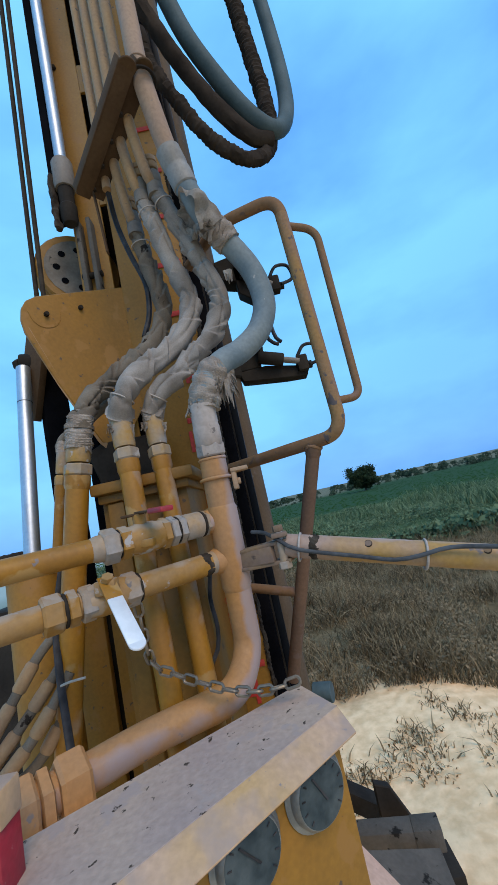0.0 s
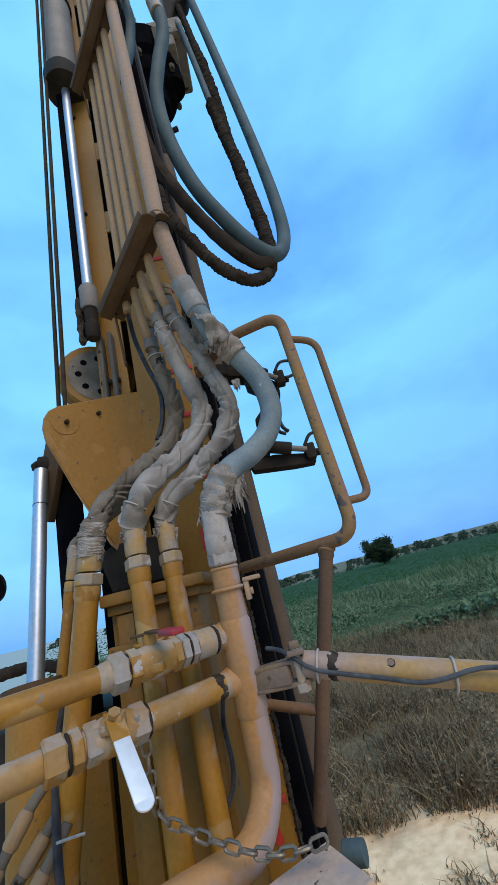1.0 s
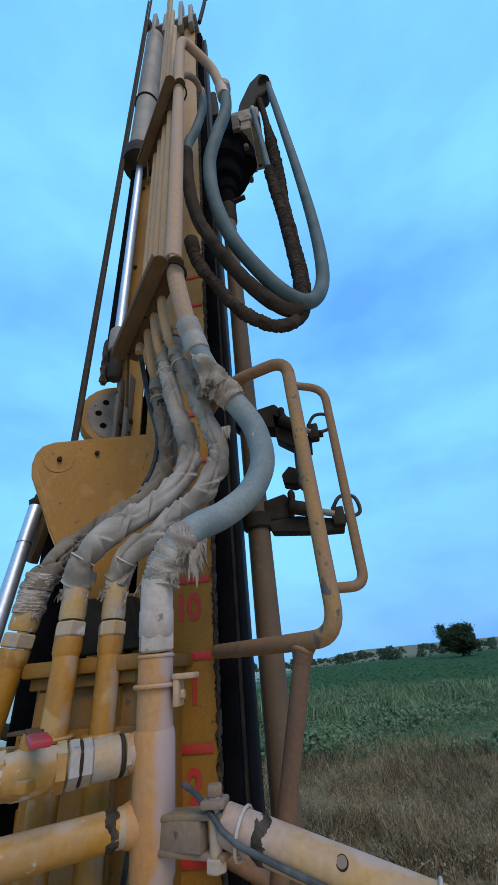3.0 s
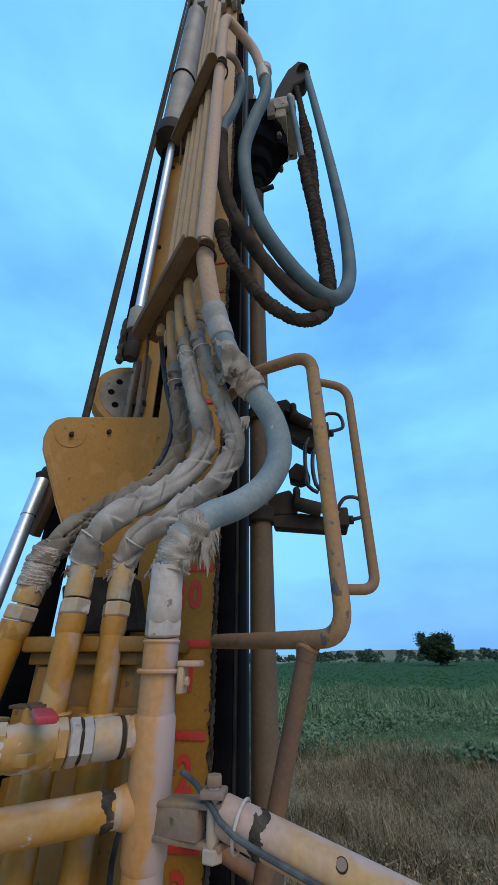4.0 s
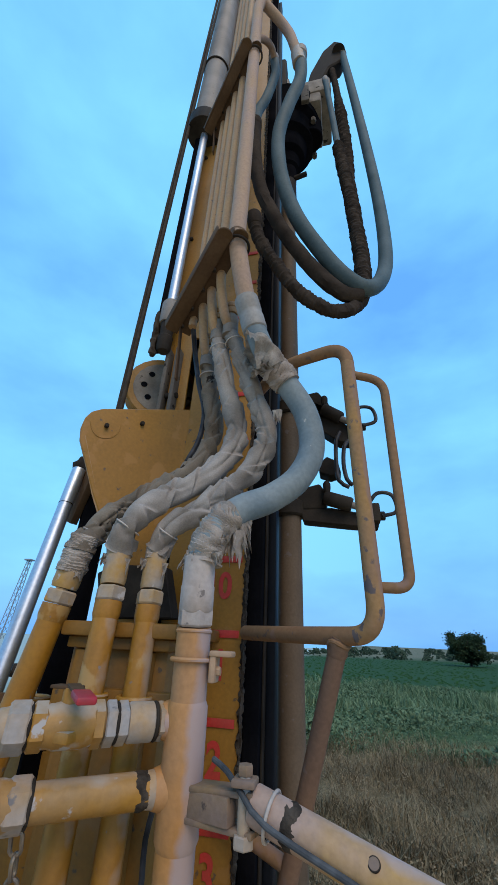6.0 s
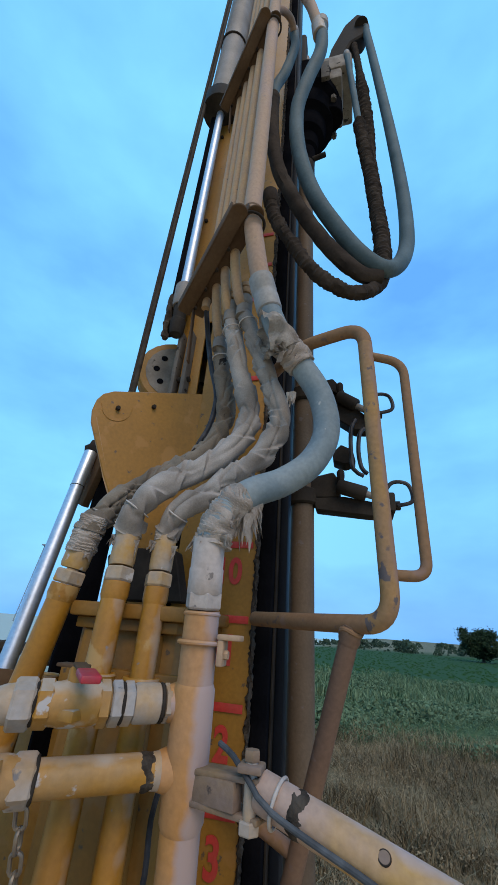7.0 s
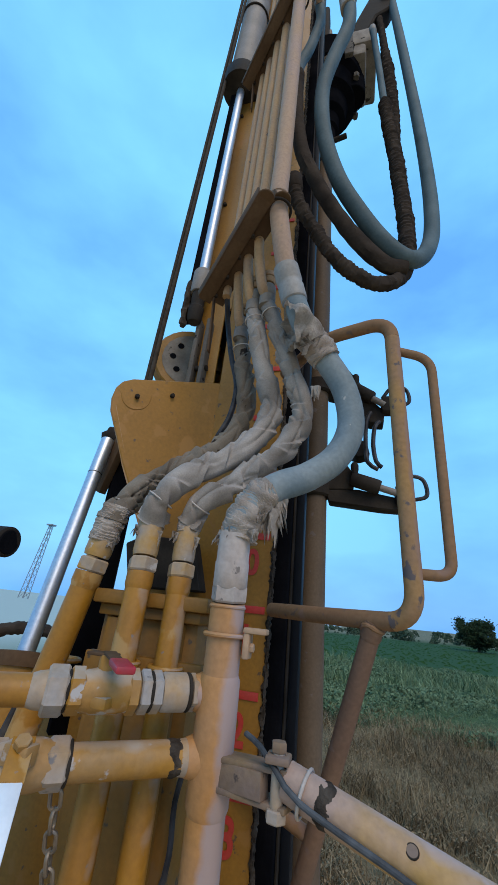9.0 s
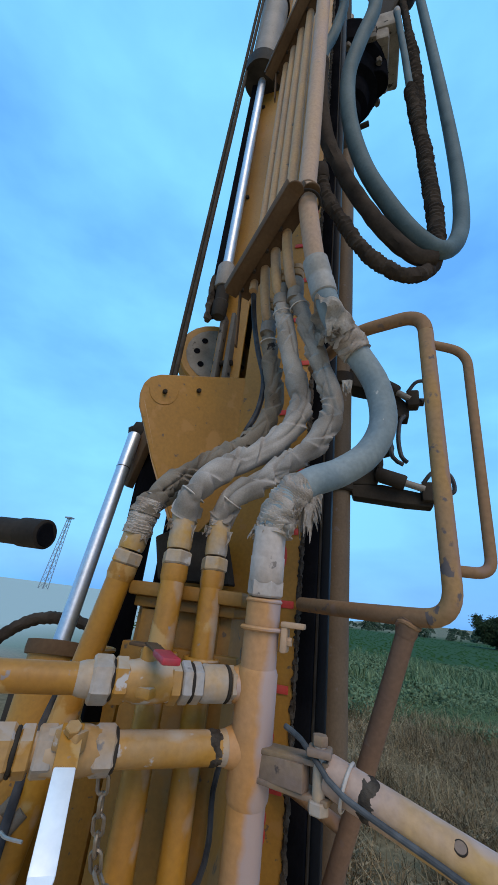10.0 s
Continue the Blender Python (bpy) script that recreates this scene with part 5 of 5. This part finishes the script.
# hanging loops to the rotary head
def loop(name, pts, r, material, label, rf=None, tail=True):
    n = len(pts) - 1
    low = max(range(n + 1), key=lambda i: -pts[i][2])
    pts = [(x, y, z - 0.02 * min(1.0, i / max(1, low))) for i, (x, y, z) in enumerate(pts)]
    if tail:
        # tail end scaled about the camera's eye too, to meet the set-back head
        ease = [max(0.0, (i - low) / max(1, n - low)) for i in range(n + 1)]
        pts = [CAM_EYE + (Vector(q) - CAM_EYE) * (1 + (DEPTH - 1) * e) for q, e in zip(pts, ease)]
    h = thing(name, label, "hose", "hanging hoses")
    p = spline(pts, 0.009)
    part("rubber", sweep(bmesh.new(), p, rf or r, 18), material, h)
    crimp = M_TAPE if material is M_TAPE else M_GREYSTEEL
    part("end_ferrule", turned(p[0] - (p[6] - p[0]) * 0.4, p[6], ((0, r), (0.1, r * 1.16), (0.9, r * 1.16), (1, r)), 18), crimp, h, "dull crimped ferrule")
    if tail:
        part("end_ferrule", turned(p[-7], p[-1] + (p[-1] - p[-7]) * 0.4, ((0, r), (0.1, r * 1.16), (0.9, r * 1.16), (1, r)), 18), crimp, h, "dull crimped ferrule")
    return h, p


L1 = [(0.168, 1.180, 5.059), (0.161, 1.190, 4.735), (0.088, 1.200, 4.454), (0.031, 1.210, 4.167), (0.038, 1.240, 3.852), (0.101, 1.280, 3.556), (0.201, 1.330, 3.345), (0.309, 1.380, 3.190), (0.407, 1.420, 3.137), (0.483, 1.450, 3.225), (0.527, 1.480, 3.443), (0.550, 1.520, 3.892), (0.551, 1.560, 4.598), (0.535, 1.600, 5.555), (0.517, 1.630, 6.325)]
loop("hanging_hose", L1, 0.037, M_HOSE_TEAL, "thick teal rubber hose hanging in a loop")
L2 = [(-0.076, 1.200, 3.425), (-0.055, 1.220, 3.304), (0.012, 1.250, 3.175), (0.094, 1.290, 3.045), (0.186, 1.330, 2.972), (0.280, 1.370, 2.966), (0.365, 1.410, 3.037), (0.406, 1.440, 3.168), (0.422, 1.470, 3.407), (0.423, 1.500, 3.784), (0.421, 1.540, 4.322), (0.425, 1.580, 4.998), (0.425, 1.620, 5.657), (0.415, 1.640, 6.046)]
loop("hanging_hose", L2, 0.03, M_TAPE, "hanging hose wrapped in dark brown tape", lambda run, a, t: taped(0.028 + 0.020 * max(0.0, min(1.0, (t - 0.48) * 9, (0.84 - t) * 9)), 0.24, 0.021, 2)(run, a, t))
L3 = [(-0.109, 1.220, 4.372), (-0.097, 1.220, 4.021), (-0.060, 1.240, 3.723), (0.019, 1.270, 3.491), (0.108, 1.310, 3.316), (0.206, 1.350, 3.171), (0.301, 1.390, 3.090), (0.378, 1.420, 3.093)]
loop("hanging_hose", L3, 0.032, M_TAPE, "flat dark brown sleeved hose hanging in a loop", wrinkled(0.034, 0.22, 9, 5), False)
L4 = [(0.351, 1.660, 5.963), (0.369, 1.620, 5.246), (0.379, 1.580, 4.660), (0.400, 1.540, 4.139), (0.408, 1.500, 3.685), (0.406, 1.460, 3.354), (0.390, 1.430, 3.140)]
h4, p4 = loop("hanging_hose", L4, 0.022, M_HOSE_TEAL, "slim dark hose with its lower half wrapped in tape")
part("tape", sweep(bmesh.new(), p4[int(len(p4) * 0.44):], taped(0.036, 0.24, 0.024, 6), 18), M_TAPE, h4, "dark brown wound tape")
L5 = [(-0.025, 1.300, 5.476), (-0.013, 1.300, 5.226), (-0.060, 1.270, 4.814), (-0.106, 1.240, 4.561), (-0.108, 1.220, 4.337)]
loop("hanging_hose", L5, 0.03, M_HOSE_TEAL, "short teal hose feeding the hanging loop", None, False)
sec = tagged(part("small_gooseneck", tube([(-0.138, 1.120, 5.264), (-0.079, 1.150, 5.357), (-0.032, 1.220, 5.420), (-0.020, 1.300, 5.423)], 0.022), M_DUSTY), "small dusty pipe gooseneck", "pipe")

# ---- hand rail ----
rail = thing("hand_rail", "worn yellow and rusty tubular hand rail", "hand rail")
main_rail = filleted([(-0.08, 1.33, 2.50), (0.06, 1.20, 2.545), (0.268, 1.135, 2.545), (0.280, 1.130, 1.715), (0.10, 1.26, 1.715), (-0.09, 1.46, 1.72)], 0.07, 8)
hi = max(i for i, p in enumerate(main_rail) if p.z > 2.46 and p.x > 0.2)
lo = min(i for i, p in enumerate(main_rail) if p.z < 1.80 and p.x < 0.24)
part("top_tube", sweep(bmesh.new(), main_rail[:hi + 1], 0.0205, 18), M_RAIL, rail)
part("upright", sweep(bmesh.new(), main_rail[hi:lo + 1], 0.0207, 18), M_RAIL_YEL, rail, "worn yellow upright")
part("lower_tube", sweep(bmesh.new(), main_rail[lo:], 0.0205, 18), M_RAIL, rail, "rusty brown lower tube")
small = filleted([(0.268, 1.135, 2.435)] + [(0.368, 1.140, 2.401), (0.362, 1.140, 1.816)] + [(0.285, 1.14, 1.818)], 0.05, 8)
part("outer_loop", sweep(bmesh.new(), small, 0.0125, 14), M_RAIL, rail)
part("leg", tube([(0.198, 1.188, 1.712), (-0.03, 1.46, 0.95)], 0.0215, 18, 0.1), M_LEG, rail, "rusty brown sloping leg")
part("rung", tube([(0.056, 1.357, 1.250), (-0.155, 1.461, 1.293)], 0.016, 14, 0.1), M_RAIL, rail)
part("weld", turned((0.197, 1.189, 1.708), (0.186, 1.203, 1.672), ((0, 0.0235), (0.3, 0.0265), (0.5, 0.0235), (0.75, 0.025), (1, 0.0215)), 14), M_LEG, rail)
SEAM = [Vector((0.194, 1.193, 1.697)) + Vector((0.0235 * math.cos(k * math.pi / 18), 0.0235 * math.sin(k * math.pi / 18), 0.006 * math.sin(k * math.pi / 9))) for k in range(37)]
part("weld_bead", sweep(bmesh.new(), SEAM, lambda run, a, t: 0.0055 * (1 + 0.7 * noise.noise(Vector((run * 160, 2, 5)))), 8), M_RAIL, rail, "lumpy weld bead")

# ---- swing boom with its bracket and cable ----
boom = thing("boom_tube", "worn pink and yellow steel tube on a hinged bracket", "boom")
BA, BB = Vector((0.035, 1.013, 1.447)), Vector((0.95, 0.826, 1.213))
BD = (BB - BA).normalized()
part("tube", rod(BA, BB, 0.0295, 28), M_BOOM, boom)
part("bracket", bar((-0.085, 1.05, 1.452), (0.045, 1.01, 1.462), 0.05, 0.010), M_BRACKET, boom)
part("bracket", bar((-0.085, 1.05, 1.408), (0.045, 1.01, 1.412), 0.05, 0.010), M_BRACKET, boom)
part("gusset", bar((-0.085, 1.04, 1.43), (0.0, 1.005, 1.435), 0.026, 0.040), M_BRACKET, boom)
part("bolt", hexnut((0.022, 1.0, 1.494), (0, 0, 1), 0.014, 0.016), M_BRACKET, boom)
part("washer", box((0.022, 1.0, 1.478), (0.042, 0.042, 0.012)), M_BRACKET, boom)
part("bolt", rod((0.022, 1.0, 1.40), (0.022, 1.0, 1.49), 0.011, 12), M_FITTING, boom)
part("nut", hexnut((0.022, 1.0, 1.403), (0, 0, 1), 0.018, 0.018), M_FITTING, boom)
side = BD.cross(Vector((0, 0, 1))).normalized()
for s in (0.205, 0.46, 0.7):
    w = (side * 0.75 + Vector((0, 0, 0.66))).normalized()
    q = BA + BD * s + w * 0.0294
    rim = part("hole_rim", rod(q - w * 0.003, q + w * 0.0014, 0.0095, 16), M_DARK, boom)
    part("hole_plug", rod(q - w * 0.003, q + w * 0.0018, 0.0080, 16), M_BRACKET, rim)
part("stain", sweep(bmesh.new(), spline([BA + BD * 0.057, BA + BD * 0.085], 0.0015), lambda run, a, t: 0.0282 + 0.0024 * noise.noise(Vector((run * 90, math.cos(a) * 2.8, math.sin(a) * 2.8))) + 0.0030 * (1 - abs(2 * t - 1)), 40), M_GREASE, boom, "black grease band")
cable = thing("boom_cable", "black cable tied along the boom tube", "cable")
cp = [(-0.045, 1.030, 1.497), (-0.011, 1.000, 1.489), (0.024, 0.985, 1.461), (0.064, 0.970, 1.434)] + [(0.200, 0.945, 1.392), (0.270, 0.925, 1.372), (0.325, 0.915, 1.371), (0.393, 0.900, 1.377), (0.497, 0.870, 1.359)]
part("sheath", tube(cp, 0.0050, 10), M_DUSTCABLE, cable)
for s in (0.035, 0.33):
    part("tie", ring(BA + BD * s - Vector((0, 0, 0.002)), BD, 0.034, 0.003), M_TIE, cable)

# ---- gauge panel ----
panel = thing("gauge_panel", "yellow gauge panel under a dusty steel cover", "control panel")
L0R, L0L = Vector((0.055, 0.82, 1.153)), Vector((-0.405, 0.508, 1.112))
L1R, L1L = Vector((0.076, 0.78, 1.124)), Vector((-0.375, 0.447, 1.090))
CBR, CBL = Vector((-0.01, 0.95, 1.150)), Vector((-0.58, 0.655, 1.116))
part("cover", slab([CBR, L0R, L0L, CBL], 0.004, 0.001), M_PANEL, panel, "dusty grey cover with flaking paint")
part("lip", slab([L0R, L1R, L1L, L0L], 0.004, 0.001), M_LIP, panel, "cream lip bent down over the gauges")
FD = Vector((-0.8186, -0.5744, 0))
FN = Vector((0.5744, -0.8186, 0))
FR = Vector((0.049, 0.80, 0.93)) - FN * 0.012
part("face", bar(FR - FN * 0.012 + Vector((0, 0, -0.02)), FR + FD * 0.55 - FN * 0.012 + Vector((0, 0, -0.02)), 0.02, 0.40), M_YELLOW, panel)
part("side", bar(FR - FN * 0.02 - FD * 0.006 + Vector((0, 0, -0.02)), FR - FN * 0.20 + Vector((-0.02, 0, -0.02)), 0.012, 0.38), M_YELLOW, panel)


def gauge(c, angle):
    g = thing("pressure_gauge", "round dusty pressure gauge with black needle", "gauge", "pressure gauges")
    c = Vector(c) - FN * 0.012 + Vector((0, 0, 0.009))
    case = part("case", turned(c - FN * 0.002, c + FN * 0.022, ((0, 0.064), (0.15, 0.065), (0.35, 0.057), (0.8, 0.055), (1, 0.051)), 36), M_BEZEL, g, "tarnished metal bezel")
    part("dial", rod(c + FN * 0.0215, c + FN * 0.0235, 0.050, 36), M_DIAL, case, "dusty grey dial")
    n = Vector((0, 0, 1)) * math.cos(angle) + FD * math.sin(angle)
    part("needle", bar(c + FN * 0.0255 - n * 0.014, c + FN * 0.0255 + n * 0.034, 0.003, 0.0015, FN, 0), M_CABLE, case, "black needle")
    part("hub", rod(c + FN * 0.023, c + FN * 0.012, 0.005, 12), M_CABLE, case)
    for k in range(11):
        a = -2.3 + k * 0.46
        q = Vector((0, 0, 1)) * math.cos(a) - FD * math.sin(a)
        part("scale_mark", bar(c + FN * 0.0245 + q * 0.039, c + FN * 0.0245 + q * 0.046, 0.002, 0.001, FN, 0), M_CABLE, case)


gauge((-0.015, 0.755, 1.054), 0.5)
gauge((-0.135, 0.671, 1.046), 0.7)
gauge((-0.255, 0.587, 1.036), 0.6)
part("knob", rod((0.02, 0.95, 1.125), (0.06, 0.937, 1.125), 0.021, 20), M_HOSE_TEAL, thing("panel_knob", "dusty dark blue round cap behind the panel", "cap"))

# ---- outrigger under the panel ----
outr = thing("outrigger", "dusty dark steel outrigger beams over the sand", "outrigger")
part("beam", bar([(-0.066, 1.360, 0.534)][0], [(0.288, 1.300, 0.534)][0], 0.062, 0.055), M_HEAD, outr)
part("beam_end", bar([(0.221, 1.310, 0.535)][0], [(0.299, 1.298, 0.535)][0], 0.064, 0.058), M_HEAD, outr, "dusty grey capped beam end")
part("fin", slab([(0.153, 1.420, 0.607), (0.201, 1.420, 0.590), (0.259, 1.420, 0.470), (0.151, 1.420, 0.478)], 0.03), M_DARK, outr)
part("back_beam", bar([(0.043, 1.600, 0.494)][0], [(0.198, 1.550, 0.425)][0], 0.06, 0.06), M_DARK, outr)
part("foot", slab([(0.056, 1.200, 0.612), (0.274, 1.250, 0.538), (0.265, 1.100, 0.514), (0.009, 1.000, 0.631)], 0.05), M_HEAD, outr)
part("apron", slab([(0.047, 0.950, 0.819), (0.111, 0.900, 0.766), (0.068, 0.850, 0.758), (-0.065, 0.780, 0.864), (-0.029, 0.800, 0.891)], 0.01), M_LIP, outr, "worn pinkish plate")
part("apron_bolt", hexnut([(0.016, 0.840, 0.844)][0], (0.3, -0.6, 0.7), 0.018, 0.02), M_LEG, outr)
part("column", bar((0.28, 1.40, -0.05), (0.28, 1.38, 0.40), 0.12, 0.12, (0, 1, 0)), M_DARK, outr)

# ---- hoses and fittings at the far side ----
for ends in ([(-0.619, 1.080, 1.349), (-0.676, 1.060, 1.290), (-0.737, 1.000, 1.183), (-0.784, 0.980, 1.124)], [(-0.599, 1.080, 1.287), (-0.666, 1.050, 1.203), (-0.737, 1.000, 1.121), (-0.775, 0.980, 1.081)], [(-0.584, 1.060, 1.250), (-0.648, 1.020, 1.155), (-0.707, 0.980, 1.091), (-0.757, 0.960, 1.050)], [(-0.599, 1.080, 1.182), (-0.661, 1.040, 1.083), (-0.712, 1.000, 1.043), (-0.750, 0.980, 1.000)]):
    h = thing("control_hose", "small dusty control hose with crimped fittings", "hose", "control hoses")
    p = spline(ends, 0.02)
    part("rubber", sweep(bmesh.new(), p, 0.013, 12), M_SLEEVE_DK, h)
    for k in (0.3, 0.62):
        i = int(len(p) * k)
        part("ferrule", turned(p[i], p[min(i + 3, len(p) - 1)], ((0, 0.014), (0.1, 0.0175), (0.9, 0.0175), (1, 0.014)), 14), M_TAN, h, "dusty brass ferrule")
strap = thing("black_strap_cable", "flat black cable tied to a stand pipe", "cable")
part("sheath", tube([(-0.601, 1.120, 1.519), (-0.615, 1.080, 1.378), (-0.601, 1.040, 1.261), (-0.576, 1.000, 1.157), (-0.556, 0.970, 1.091)], 0.010, 10, 0.02, 0.5), M_CABLE, strap)
part("tie", tube([(-0.578, 1.000, 1.240), (-0.532, 0.960, 1.257), (-0.495, 0.960, 1.259)], 0.003, 6), M_TIE, strap, "pale cable tie")
loose = thing("thin_cable", "thin black cable hanging behind the main pipe", "cable")
part("sheath", tube([(-0.190, 1.140, 1.412), (-0.205, 1.140, 1.336), (-0.198, 1.130, 1.261), (-0.207, 1.120, 1.206), (-0.236, 1.110, 1.165), (-0.264, 1.100, 1.098)], 0.006, 8), M_CABLE, loose)

nip = thing("pipe_nipple", "dull dark grey steel pipe nipple end", "pipe")
part("barrel", turned((-0.9920, 1.055, 1.818), (-0.8140, 1.05, 1.812), ((0, 0.033), (0.4, 0.033), (0.42, 0.036), (1, 0.036)), 26), M_DARK, nip)
part("socket", turned((-0.8270, 1.05, 1.813), (-0.7370, 1.045, 1.81), ((0, 0.034), (0.05, 0.040), (0.95, 0.040), (1, 0.034)), 26), M_DARK, nip)
part("bore", rod((-0.7400, 1.045, 1.81), (-0.7355, 1.045, 1.81), 0.032, 24), M_BLACK, nip)
arch = thing("taped_hose", "dark taped hose arching behind the lifting cylinder", "hose")
part("rubber", sweep(bmesh.new(), spline([(-1.289, 1.500, 1.431), (-1.219, 1.520, 1.502), (-1.145, 1.550, 1.551), (-1.047, 1.570, 1.569), (-0.948, 1.600, 1.560), (-0.849, 1.600, 1.533)], 0.01), taped(0.022, 0.2, 0.03, 8), 14), M_TAPE, arch)
side_box = thing("control_box", "red and yellow painted control box corner", "control box")
part("lower", box(Vector([(-0.487, 0.620, 1.150)][0]), (0.06, 0.05, 0.16)), M_RED, side_box, "red painted lower part")
part("upper", box(Vector([(-0.481, 0.620, 1.224)][0]), (0.056, 0.05, 0.05)), M_LIP, side_box, "cream upper part")

# ---- chain ----
chain = thing("chain", "oily steel chain slung over the panel", "chain")


def make_chain(pts, pitch=0.025):
    p = spline(pts, pitch)
    for i in range(len(p) - 1):
        d = (p[i + 1] - p[i]).normalized()
        u = d.orthogonal().normalized()
        u = Matrix.Rotation(0.5 + (i % 2) * math.pi / 2, 3, d) @ u
        c = (p[i] + p[i + 1]) / 2
        L, w = pitch * 0.36, 0.0088
        pts2 = []
        for k in range(15):
            a = 2 * math.pi * k / 14
            pts2.append(c + d * (math.cos(a) * 0.0078 + (L if math.cos(a) > 0 else -L)) + u * math.sin(a) * w)
        part("link", sweep(bmesh.new(), pts2, 0.0034, 6, False), M_CHAIN, chain)


make_chain([sL - VD * 0.056 + Vector((0, 0, -0.034))] + [(-0.333, 0.950, 1.265), (-0.290, 0.950, 1.231), (-0.231, 0.930, 1.208), (-0.143, 0.900, 1.184), (-0.069, 0.880, 1.181), (-0.006, 0.880, 1.187)])
